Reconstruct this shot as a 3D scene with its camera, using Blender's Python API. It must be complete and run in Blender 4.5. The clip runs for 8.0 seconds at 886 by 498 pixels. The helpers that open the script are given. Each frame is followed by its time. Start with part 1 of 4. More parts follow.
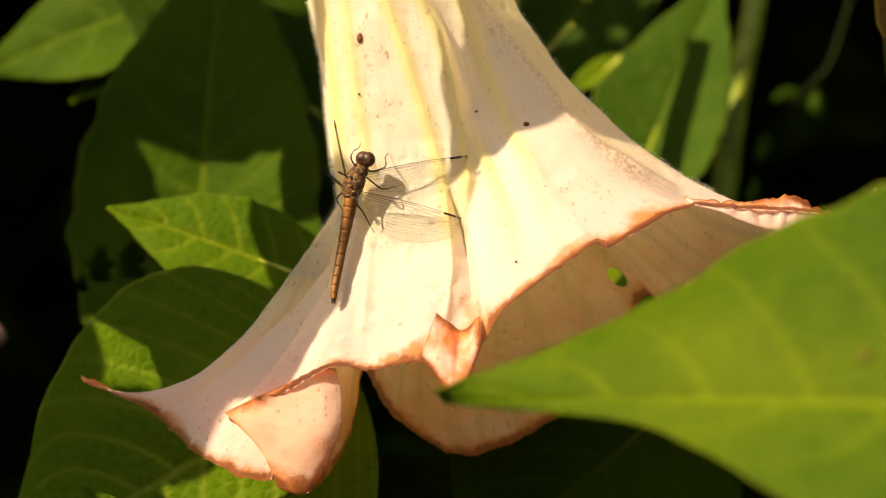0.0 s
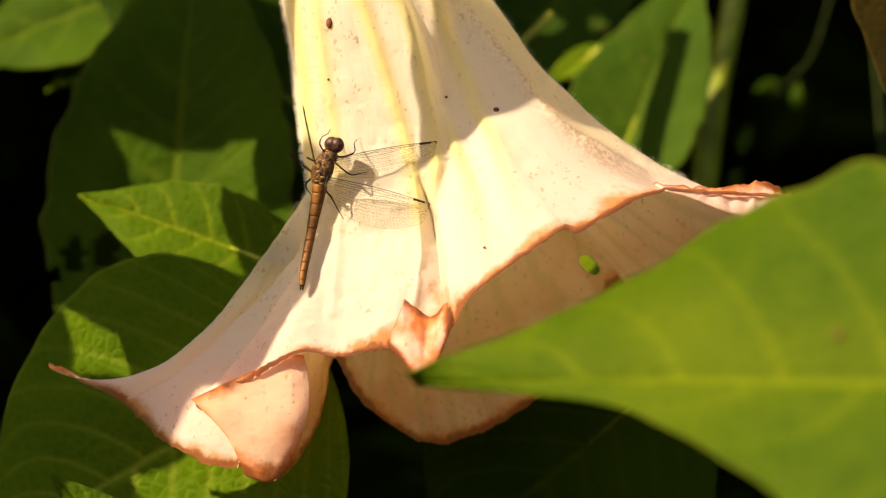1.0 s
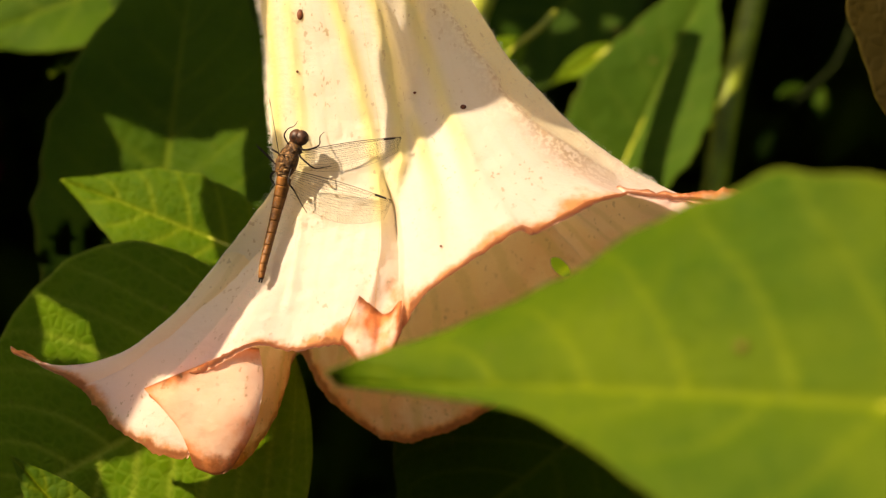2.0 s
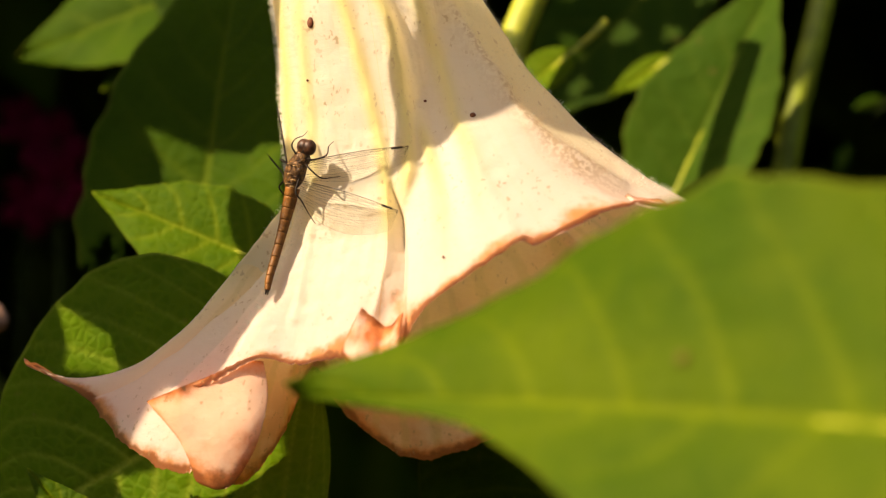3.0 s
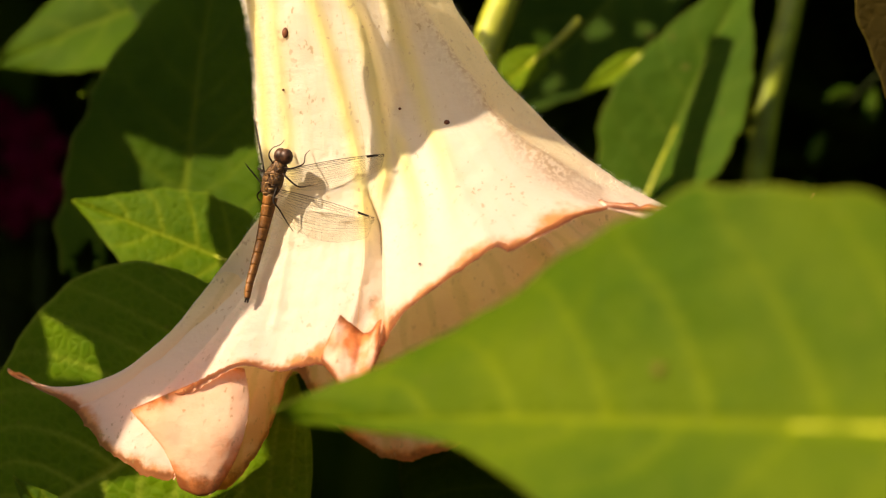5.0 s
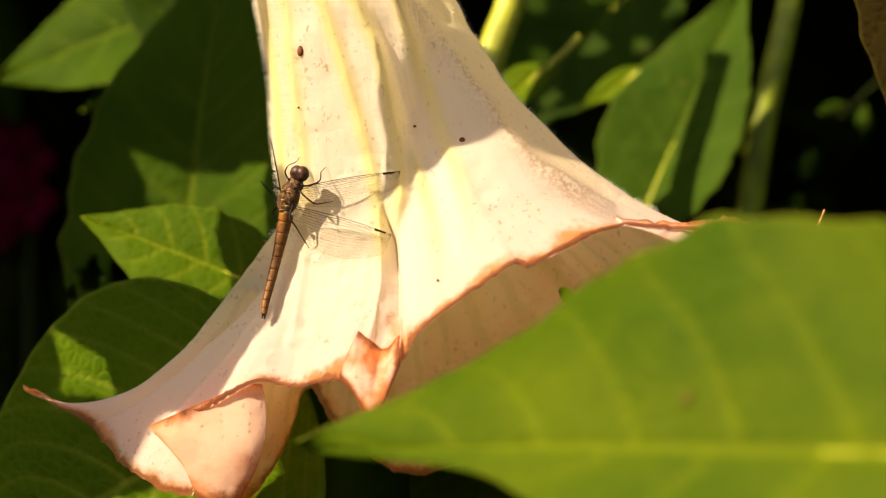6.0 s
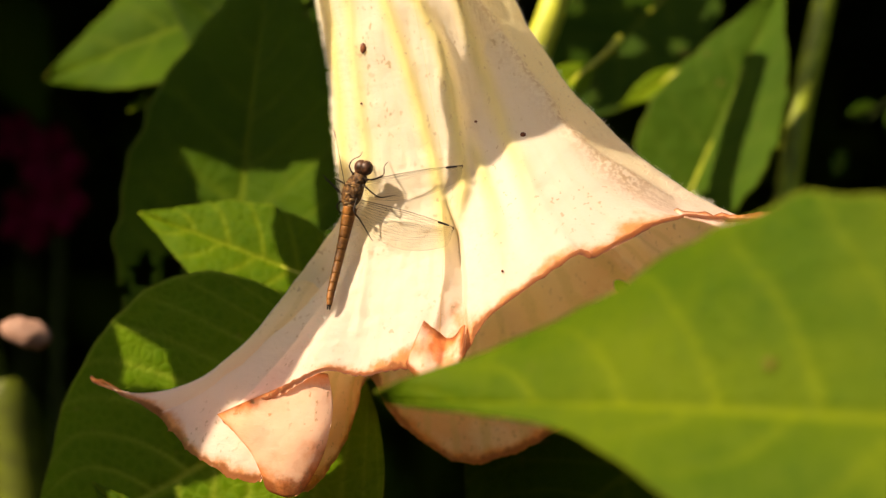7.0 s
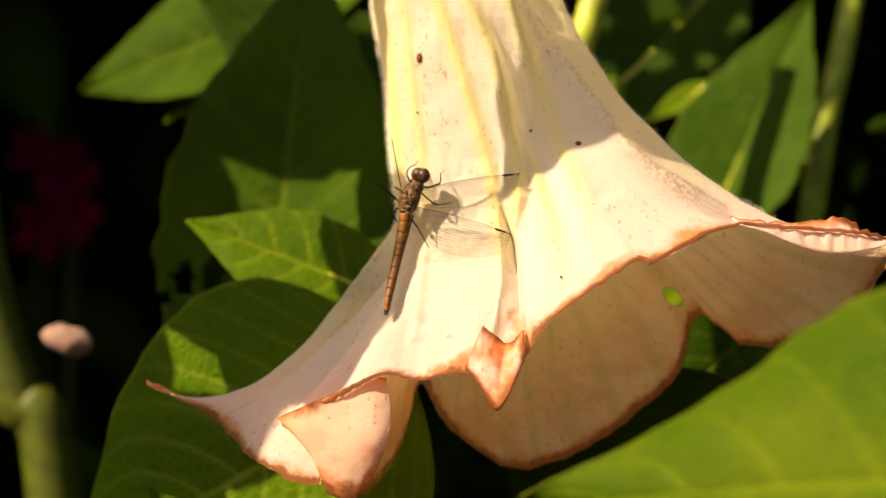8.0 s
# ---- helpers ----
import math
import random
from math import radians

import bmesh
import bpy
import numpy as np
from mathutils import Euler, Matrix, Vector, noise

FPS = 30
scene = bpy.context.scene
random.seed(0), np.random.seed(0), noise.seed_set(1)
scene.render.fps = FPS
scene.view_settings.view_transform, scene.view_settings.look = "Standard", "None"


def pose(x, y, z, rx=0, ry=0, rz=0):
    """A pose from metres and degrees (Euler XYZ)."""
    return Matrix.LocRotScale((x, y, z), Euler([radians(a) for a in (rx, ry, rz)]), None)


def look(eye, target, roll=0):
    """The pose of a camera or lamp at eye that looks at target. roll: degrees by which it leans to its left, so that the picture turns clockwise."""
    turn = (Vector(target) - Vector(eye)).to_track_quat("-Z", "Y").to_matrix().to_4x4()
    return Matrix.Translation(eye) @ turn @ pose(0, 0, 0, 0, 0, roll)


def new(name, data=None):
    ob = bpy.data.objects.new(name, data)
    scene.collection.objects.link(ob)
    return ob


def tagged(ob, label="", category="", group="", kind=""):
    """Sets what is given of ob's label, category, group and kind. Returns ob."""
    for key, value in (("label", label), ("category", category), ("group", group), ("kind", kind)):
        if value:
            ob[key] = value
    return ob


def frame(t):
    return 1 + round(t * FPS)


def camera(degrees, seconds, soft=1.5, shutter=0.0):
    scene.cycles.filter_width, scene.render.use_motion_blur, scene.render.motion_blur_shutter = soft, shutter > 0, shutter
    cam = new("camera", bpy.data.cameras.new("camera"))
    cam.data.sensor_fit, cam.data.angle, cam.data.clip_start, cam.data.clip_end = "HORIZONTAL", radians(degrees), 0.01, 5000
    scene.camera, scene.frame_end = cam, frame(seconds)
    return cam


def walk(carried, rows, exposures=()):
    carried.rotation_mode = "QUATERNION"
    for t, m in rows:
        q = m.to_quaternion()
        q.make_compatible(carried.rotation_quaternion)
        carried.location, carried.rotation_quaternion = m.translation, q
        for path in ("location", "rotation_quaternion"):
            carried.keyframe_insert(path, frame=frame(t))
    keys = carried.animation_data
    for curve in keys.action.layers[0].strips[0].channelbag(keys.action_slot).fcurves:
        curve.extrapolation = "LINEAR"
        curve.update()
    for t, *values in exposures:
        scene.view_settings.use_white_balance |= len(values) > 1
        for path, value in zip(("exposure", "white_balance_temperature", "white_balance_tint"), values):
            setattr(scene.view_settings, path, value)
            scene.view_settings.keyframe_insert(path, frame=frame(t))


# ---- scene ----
# The world is in metres; the flower hangs H above the ground.
H = 1.3


def V(x, y, z):
    """A place from millimetres round the flower."""
    return Vector((x / 1000, y / 1000, z / 1000 + H))


# ---- camera ----
cam = camera(28.0, 8.0, soft=1.2)
cam.data.dof.use_dof = True
cam.data.dof.focus_distance = 0.432
cam.data.dof.aperture_fstop = 9.0
# seconds, eye, turn to the left, tilt up, roll
PATH = [
    (0.0, -0.0000, -0.4412, 0.0000, -0.000, -0.000, 0.000),
    (0.2, 0.0003, -0.4410, -0.0016, -0.085, 0.060, 0.050),
    (0.5, -0.0000, -0.4418, -0.0037, -0.243, 0.149, 0.041),
    (0.7, 0.0029, -0.4399, -0.0035, -0.131, -0.018, 0.079),
    (1.0, 0.0069, -0.4383, -0.0033, -0.084, -0.008, 0.052),
    (1.2, 0.0110, -0.4356, -0.0029, 0.185, 0.108, 0.730),
    (1.5, 0.0166, -0.4339, -0.0028, 0.588, 0.062, 1.666),
    (1.7, 0.0254, -0.4342, -0.0015, 1.451, -0.226, 1.905),
    (2.8, 0.0623, -0.4218, -0.0036, 6.097, -0.105, 1.956),
    (3.0, 0.0696, -0.4193, -0.0036, 7.516, 0.346, 2.026),
    (3.2, 0.0713, -0.4156, -0.0027, 8.632, 0.610, 2.217),
    (3.5, 0.0744, -0.4101, -0.0013, 9.224, 0.627, 2.513),
    (3.7, 0.0745, -0.4113, 0.0004, 9.107, 0.506, 2.109),
    (4.0, 0.0743, -0.4112, 0.0033, 8.736, 0.012, 1.459),
    (4.2, 0.0736, -0.4130, 0.0016, 8.199, -0.107, 1.272),
    (4.5, 0.0727, -0.4151, -0.0009, 7.615, 0.092, 1.051),
    (4.7, 0.0728, -0.4208, 0.0012, 7.482, -0.341, 1.082),
    (5.8, 0.0620, -0.4288, 0.0032, 5.266, 0.158, 0.757),
    (6.0, 0.0602, -0.4308, 0.0035, 5.843, 0.108, 0.968),
    (6.2, 0.0615, -0.4348, 0.0002, 6.445, 0.363, 0.886),
    (6.5, 0.0627, -0.4406, -0.0047, 6.571, 0.635, 0.634),
    (6.7, 0.0556, -0.4410, -0.0032, 6.167, 0.599, 0.753),
    (7.0, 0.0453, -0.4421, -0.0011, 5.740, 0.424, 0.942),
    (7.2, 0.0374, -0.4449, -0.0023, 5.375, 0.402, 1.223),
    (7.5, 0.0256, -0.4488, -0.0039, 4.719, 0.900, 1.775),
    (7.7, 0.0257, -0.4491, -0.0042, 4.774, 1.152, 1.539),
    (8.0, 0.0258, -0.4507, -0.0048, 4.960, 1.069, 1.156),
]


def eye_pose(x, y, z, turn, tilt, roll):
    return pose(x, y, z + H, 0, 0, turn) @ pose(0, 0, 0, tilt) @ pose(0, 0, 0, 0, -roll) @ pose(0, 0, 0, 90)


walk(cam, [(t, eye_pose(*r)) for t, *r in PATH], exposures=[(0.0, 1.34, 9500, 21), (8.0, 1.34, 9500, 21)])

# ---- world, sun, exposure ----
SUN = Vector((-0.66, -0.42, 0.62)).normalized()
world = bpy.data.worlds.new("world")
scene.world = world
world.use_nodes = True
wt = world.node_tree
sky = wt.nodes.new("ShaderNodeTexSky")
sky.sky_type, sky.sun_disc = "NISHITA", False
sky.sun_elevation = math.asin(SUN.z)
sky.sun_rotation = math.atan2(SUN.x, SUN.y)
wt.links.new(sky.outputs[0], wt.nodes["Background"].inputs[0])
wt.nodes["Background"].inputs[1].default_value = 0.122
sun_data = bpy.data.lights.new("sun", "SUN")
sun_data.energy, sun_data.angle, sun_data.color = 4.9, radians(0.5), (1.0, 0.95, 0.84)
sun = new("sun", sun_data)
sun.matrix_world = look(V(0, 0, 0) + SUN * 3, V(0, 0, 0))

# ---- materials ----


def nodes_of(name):
    m = bpy.data.materials.new(name)
    m.use_nodes = True
    m.node_tree.nodes.clear()
    return m, m.node_tree


def mixer(nt, fac, a, b, blend="MIX"):
    n = nt.nodes.new("ShaderNodeMix")
    n.data_type, n.blend_type = "RGBA", blend
    for socket, value in ((n.inputs[0], fac), (n.inputs[6], a), (n.inputs[7], b)):
        if isinstance(value, (int, float)):
            socket.default_value = value
        elif isinstance(value, tuple):
            socket.default_value = (*value, 1)
        else:
            nt.links.new(value, socket)
    return n.outputs[2]


def sums(nt, op, a, b=0.0, c=0.0, clamp=False):
    n = nt.nodes.new("ShaderNodeMath")
    n.operation, n.use_clamp = op, clamp
    for socket, value in zip(n.inputs, (a, b, c)):
        if isinstance(value, (int, float)):
            socket.default_value = value
        else:
            nt.links.new(value, socket)
    return n.outputs[0]


def steps(nt, value, lo, hi):
    n = nt.nodes.new("ShaderNodeMapRange")
    n.interpolation_type = "SMOOTHSTEP"
    nt.links.new(value, n.inputs[0])
    n.inputs[1].default_value, n.inputs[2].default_value = lo, hi
    return n.outputs[0]


def noisy(nt, scale, detail=4.0, rough=0.55, stretch=None):
    tc = nt.nodes.new("ShaderNodeTexCoord")
    n = nt.nodes.new("ShaderNodeTexNoise")
    n.inputs["Scale"].default_value, n.inputs["Detail"].default_value, n.inputs["Roughness"].default_value = scale, detail, rough
    src = tc.outputs["Object"]
    if stretch:
        mp = nt.nodes.new("ShaderNodeMapping")
        mp.inputs["Scale"].default_value = stretch
        nt.links.new(src, mp.inputs[0])
        src = mp.outputs[0]
    nt.links.new(src, n.inputs["Vector"])
    return n.outputs[0]


def attribute(nt, name):
    n = nt.nodes.new("ShaderNodeAttribute")
    n.attribute_name = name
    return n.outputs["Fac"]


def relief(nt, height, strength, distance=0.001):
    n = nt.nodes.new("ShaderNodeBump")
    n.inputs["Strength"].default_value, n.inputs["Distance"].default_value = strength, distance
    nt.links.new(height, n.inputs["Height"])
    return n.outputs[0]


def thin(m, nt, colour, back, share, rough, gloss, bump=None):
    """A thin living sheet: a glossy skin over a mix of reflected and passing light."""
    skin = nt.nodes.new("ShaderNodeBsdfPrincipled")
    skin.inputs["Roughness"].default_value = rough
    skin.inputs["Specular IOR Level"].default_value = gloss
    pas = nt.nodes.new("ShaderNodeBsdfTranslucent")
    mix = nt.nodes.new("ShaderNodeMixShader")
    out = nt.nodes.new("ShaderNodeOutputMaterial")
    mix.inputs[0].default_value = share
    for value, socket in ((colour, skin.inputs["Base Color"]), (back, pas.inputs["Color"])):
        if isinstance(value, tuple):
            socket.default_value = (*value, 1)
        else:
            nt.links.new(value, socket)
    if bump is not None:
        nt.links.new(bump, skin.inputs["Normal"])
        nt.links.new(bump, pas.inputs["Normal"])
    nt.links.new(skin.outputs[0], mix.inputs[1])
    nt.links.new(pas.outputs[0], mix.inputs[2])
    nt.links.new(mix.outputs[0], out.inputs[0])
    return m


def leaf_material(name, dark, light, vein, passing, spots=0.3):
    m, nt = nodes_of(name)
    big, fine = noisy(nt, 28, 5), noisy(nt, 420, 3)
    base = mixer(nt, steps(nt, big, 0.3, 0.7), dark, light)
    base = mixer(nt, sums(nt, "MULTIPLY", fine, 0.35), base, tuple(c * 0.55 for c in dark))
    vn = attribute(nt, "vein")
    base = mixer(nt, sums(nt, "MULTIPLY", vn, 0.75), base, vein)
    speck = steps(nt, noisy(nt, 160, 2), 0.70, 0.76)
    base = mixer(nt, sums(nt, "MULTIPLY", speck, spots), base, (0.16, 0.10, 0.03))
    edge = steps(nt, attribute(nt, "rim"), 0.975, 1.0)
    base = mixer(nt, sums(nt, "MULTIPLY", edge, 0.2), base, (0.30, 0.24, 0.05))
    cell = nt.nodes.new("ShaderNodeTexVoronoi")
    cell.feature = "DISTANCE_TO_EDGE"
    cell.inputs["Scale"].default_value = 330
    where = nt.nodes.new("ShaderNodeTexCoord")
    nt.links.new(where.outputs["Object"], cell.inputs["Vector"])
    net = steps(nt, cell.outputs["Distance"], 0.0, 0.28)
    base = mixer(nt, sums(nt, "MULTIPLY", sums(nt, "SUBTRACT", 1.0, net), 0.10), base, vein)
    back = mixer(nt, 0.5, base, passing)
    height = sums(nt, "ADD", sums(nt, "MULTIPLY", net, 0.35), sums(nt, "MULTIPLY", noisy(nt, 200, 3), 1.2))
    return thin(m, nt, base, back, 0.40, 0.60, 0.03, relief(nt, height, 0.5, 0.0008))


def solid(name, colour, rough=0.5, spec=0.5, var=0.25, scale=600, metal=0.0, bump=0.3):
    m, nt = nodes_of(name)
    p = nt.nodes.new("ShaderNodeBsdfPrincipled")
    out = nt.nodes.new("ShaderNodeOutputMaterial")
    n = noisy(nt, scale, 4)
    col = mixer(nt, steps(nt, n, 0.3, 0.7), tuple(c * (1 - var) for c in colour), tuple(min(1, c * (1 + var)) for c in colour))
    nt.links.new(col, p.inputs["Base Color"])
    p.inputs["Roughness"].default_value, p.inputs["Specular IOR Level"].default_value, p.inputs["Metallic"].default_value = rough, spec, metal
    nt.links.new(relief(nt, n, bump, 0.0004), p.inputs["Normal"])
    nt.links.new(p.outputs[0], out.inputs[0])
    return m


def petal_material():
    """Cream petal: yellow ribs, pink towards the mouth, a scorched brown margin, rust specks."""
    m, nt = nodes_of("petal")
    rib, margin, flare = attribute(nt, "rib"), attribute(nt, "margin"), attribute(nt, "flare")
    cloud, wob = noisy(nt, 45, 5), noisy(nt, 110, 5, 0.65)
    base = mixer(nt, steps(nt, cloud, 0.3, 0.7), (0.83, 0.78, 0.65), (0.86, 0.82, 0.71))
    base = mixer(nt, sums(nt, "MULTIPLY", rib, 0.95), base, (0.85, 0.79, 0.32))
    pink = sums(nt, "MULTIPLY", steps(nt, flare, 0.62, 0.98), 0.75)
    base = mixer(nt, pink, base, (0.89, 0.70, 0.61))
    speck = sums(nt, "MAXIMUM", steps(nt, noisy(nt, 760, 2, 0.5, (1, 1, 0.7)), 0.645, 0.68), sums(nt, "MULTIPLY", steps(nt, noisy(nt, 330, 2, 0.5), 0.69, 0.72), 0.5))
    patch = steps(nt, noisy(nt, 40, 3), 0.40, 0.60)
    ang = attribute(nt, "ang")
    line = sums(nt, "SINE", sums(nt, "MULTIPLY", sums(nt, "ADD", ang, sums(nt, "MULTIPLY", wob, 0.012)), 300.0))
    line = steps(nt, line, 0.35, 1.0)
    inner = sums(nt, "MULTIPLY", steps(nt, ang, 0.26, 0.29), sums(nt, "SUBTRACT", 1.0, steps(nt, ang, 0.68, 0.72)))
    tan = sums(nt, "MULTIPLY", inner, sums(nt, "ADD", 0.60, sums(nt, "MULTIPLY", cloud, 0.4)))
    base = mixer(nt, tan, base, (0.96, 0.72, 0.36))
    flush = sums(nt, "MULTIPLY", inner, sums(nt, "MULTIPLY", steps(nt, flare, 0.62, 0.95), steps(nt, noisy(nt, 90, 5, 0.65), 0.40, 0.60)))
    base = mixer(nt, sums(nt, "MULTIPLY", flush, 0.55), base, (0.76, 0.34, 0.13))
    base = mixer(nt, sums(nt, "MULTIPLY", line, sums(nt, "ADD", 0.06, sums(nt, "MULTIPLY", inner, 0.55))), base, (0.66, 0.53, 0.20))
    near = sums(nt, "ADD", margin, sums(nt, "MULTIPLY", sums(nt, "SUBTRACT", wob, 0.5), 0.010))
    blush = sums(nt, "SUBTRACT", 1.0, steps(nt, near, 0.0006, 0.0040))
    base = mixer(nt, sums(nt, "MULTIPLY", blush, 0.9), base, (0.72, 0.26, 0.06))
    close = sums(nt, "ADD", margin, sums(nt, "MULTIPLY", sums(nt, "SUBTRACT", noisy(nt, 260, 4, 0.6), 0.5), 0.0045))
    burnt = sums(nt, "SUBTRACT", 1.0, steps(nt, close, 0.0003, 0.0018))
    base = mixer(nt, sums(nt, "MULTIPLY", burnt, 0.92), base, (0.25, 0.07, 0.018))
    base = mixer(nt, sums(nt, "MULTIPLY", sums(nt, "MULTIPLY", speck, patch), 0.85), base, (0.40, 0.28, 0.13))
    seam = sums(nt, "MULTIPLY", attribute(nt, "seam"), steps(nt, noisy(nt, 900, 3), 0.40, 0.58))
    base = mixer(nt, sums(nt, "MULTIPLY", seam, 0.75), base, (0.36, 0.22, 0.09))
    back = mixer(nt, sums(nt, "SUBTRACT", 0.78, sums(nt, "MULTIPLY", sums(nt, "MAXIMUM", blush, burnt), 0.38)), base, mixer(nt, steps(nt, flare, 0.55, 0.98), (0.95, 0.84, 0.62), mixer(nt, inner, (0.96, 0.70, 0.57), (1.0, 0.57, 0.22))))
    height = sums(nt, "ADD", sums(nt, "MULTIPLY", noisy(nt, 180, 3, 0.5), 1.2), sums(nt, "MULTIPLY", noisy(nt, 300, 4, 0.6, (0.8, 0.8, 1.5)), 0.7))
    height = sums(nt, "ADD", height, sums(nt, "MULTIPLY", line, 0.05))
    return thin(m, nt, base, back, 0.66, 0.65, 0.2, relief(nt, height, 0.50, 0.0008))


def mottled(name, light, dark):
    """Chitin in small pale plates with dark seams."""
    m, nt = nodes_of(name)
    p = nt.nodes.new("ShaderNodeBsdfPrincipled")
    out = nt.nodes.new("ShaderNodeOutputMaterial")
    cell = nt.nodes.new("ShaderNodeTexVoronoi")
    cell.feature = "DISTANCE_TO_EDGE"
    cell.inputs["Scale"].default_value = 1050
    where = nt.nodes.new("ShaderNodeTexCoord")
    nt.links.new(where.outputs["Object"], cell.inputs["Vector"])
    net = steps(nt, cell.outputs["Distance"], 0.0, 0.13)
    n = noisy(nt, 700, 4, 0.6)
    col = mixer(nt, sums(nt, "MULTIPLY", net, steps(nt, n, 0.30, 0.62)), dark, light)
    nt.links.new(col, p.inputs["Base Color"])
    p.inputs["Roughness"].default_value, p.inputs["Specular IOR Level"].default_value = 0.5, 0.25
    nt.links.new(relief(nt, sums(nt, "ADD", net, n), 0.6, 0.0005), p.inputs["Normal"])
    nt.links.new(p.outputs[0], out.inputs[0])
    return m


def ringed(name, light, dark):
    """Chitin of a body ring: dark at its joint and along its flank."""
    m, nt = nodes_of(name)
    p = nt.nodes.new("ShaderNodeBsdfPrincipled")
    out = nt.nodes.new("ShaderNodeOutputMaterial")
    n = noisy(nt, 900, 4, 0.6)
    col = mixer(nt, steps(nt, n, 0.3, 0.7), tuple(c * 0.6 for c in light), tuple(c * 1.3 for c in light))
    joint = sums(nt, "MULTIPLY", attribute(nt, "ring"), 0.9)
    col = mixer(nt, joint, col, dark)
    nt.links.new(col, p.inputs["Base Color"])
    p.inputs["Roughness"].default_value, p.inputs["Specular IOR Level"].default_value = 0.5, 0.2
    nt.links.new(relief(nt, n, 0.4, 0.0004), p.inputs["Normal"])
    nt.links.new(p.outputs[0], out.inputs[0])
    return m


PETAL = petal_material()
LEAF = leaf_material("leaf_green", (0.038, 0.092, 0.004), (0.066, 0.134, 0.005), (0.17, 0.22, 0.016), (0.20, 0.34, 0.004))
# the leaf green darkened, so the colour itself carries deep shade
LEAF_SHADED = leaf_material("leaf_shaded_green", (0.012, 0.037, 0.002), (0.020, 0.053, 0.003), (0.055, 0.09, 0.008), (0.055, 0.12, 0.003))
# the leaf green dimmed partway: weaker light put into the colour
LEAF_HALF_LIT = leaf_material("leaf_half_lit_green", (0.022, 0.060, 0.003), (0.040, 0.092, 0.004), (0.09, 0.135, 0.010), (0.11, 0.21, 0.004))
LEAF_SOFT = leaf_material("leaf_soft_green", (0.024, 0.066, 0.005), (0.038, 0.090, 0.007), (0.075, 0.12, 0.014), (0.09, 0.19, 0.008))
LEAF_FRESH = leaf_material("leaf_yellow_green", (0.026, 0.070, 0.004), (0.072, 0.116, 0.006), (0.125, 0.165, 0.008), (0.165, 0.275, 0.006), 0.10)
LEAF_BROAD = leaf_material("leaf_broad_green", (0.050, 0.118, 0.005), (0.080, 0.160, 0.006), (0.24, 0.31, 0.035), (0.24, 0.38, 0.006))
# stalk green darkened, part of the shade held in the colour
STALK_HALF_SHADED = solid("shaded_stalk", (0.14, 0.19, 0.010), 0.55, 0.3, 0.3, 120)
# twig green darkened so it sinks into the shade behind
TWIG_SHADED = solid("shaded_twig", (0.016, 0.026, 0.005), 0.8, 0.1, 0.3, 200)
# olive brown leaf, darkened further in colour to stand for shade
LEAF_OLIVE_SHADED = leaf_material("leaf_olive_shaded", (0.020, 0.015, 0.003), (0.030, 0.022, 0.004), (0.05, 0.035, 0.007), (0.03, 0.022, 0.005))
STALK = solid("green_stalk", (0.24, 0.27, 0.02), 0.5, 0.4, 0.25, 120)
# stalk green taken almost to black to stand for full shade
STALK_SHADED = solid("deep_shaded_stalk", (0.040, 0.054, 0.002), 0.6, 0.2, 0.3, 120)
SOIL = solid("dark_soil", (0.030, 0.022, 0.015), 0.95, 0.1, 0.5, 30, bump=0.8)
CHITIN = mottled("brown_chitin", (0.15, 0.072, 0.020), (0.022, 0.010, 0.004))
CHITIN_DARK = solid("dark_chitin", (0.018, 0.012, 0.008), 0.35, 0.5, 0.3, 900)
EYE_SKIN = solid("compound_eye", (0.045, 0.019, 0.009), 0.45, 0.2, 0.85, 600, bump=0.1)
WITHERED = solid("withered_petal", (0.42, 0.17, 0.07), 0.8, 0.2, 0.4, 500)
BLEMISH = solid("rust_spot", (0.13, 0.034, 0.009), 0.6, 0.3, 0.4, 900)
LEG = solid("black_leg", (0.014, 0.009, 0.006), 0.6, 0.12, 0.2, 900)
PALE = solid("pale_petal", (0.20, 0.115, 0.085), 0.7, 0.2, 0.2, 200)
# magenta brought near black: the deep shade is in the petal colour
MAGENTA_SHADED = solid("shaded_magenta_petal", (0.070, 0.001, 0.012), 0.9, 0.03, 0.3, 200)
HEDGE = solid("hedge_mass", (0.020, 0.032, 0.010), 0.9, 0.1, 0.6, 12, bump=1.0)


def wing_material():
    m, nt = nodes_of("wing_membrane")
    clear = nt.nodes.new("ShaderNodeBsdfTransparent")
    clear.inputs[0].default_value = (0.985, 0.975, 0.94, 1)
    shine = nt.nodes.new("ShaderNodeBsdfGlossy")
    shine.inputs["Roughness"].default_value = 0.25
    shine.inputs["Color"].default_value = (0.9, 0.85, 0.7, 1)
    mix = nt.nodes.new("ShaderNodeMixShader")
    out = nt.nodes.new("ShaderNodeOutputMaterial")
    n = noisy(nt, 700, 3)
    nt.links.new(sums(nt, "MULTIPLY", n, 0.10), mix.inputs[0])
    nt.links.new(relief(nt, n, 0.3, 0.0003), shine.inputs["Normal"])
    nt.links.new(clear.outputs[0], mix.inputs[1])
    nt.links.new(shine.outputs[0], mix.inputs[2])
    nt.links.new(mix.outputs[0], out.inputs[0])
    return m


MEMBRANE = wing_material()
WAX = solid("pale_joint", (0.20, 0.12, 0.05), 0.6, 0.3, 0.4, 900)
ABDOMEN = ringed("ochre_chitin", (0.155, 0.060, 0.010), (0.030, 0.014, 0.005))
BARK = solid("bark", (0.14, 0.10, 0.05), 0.85, 0.2, 0.4, 120, bump=0.8)
HAIR = solid("petal_hair", (0.75, 0.72, 0.55), 0.6, 0.2, 0.1, 300)
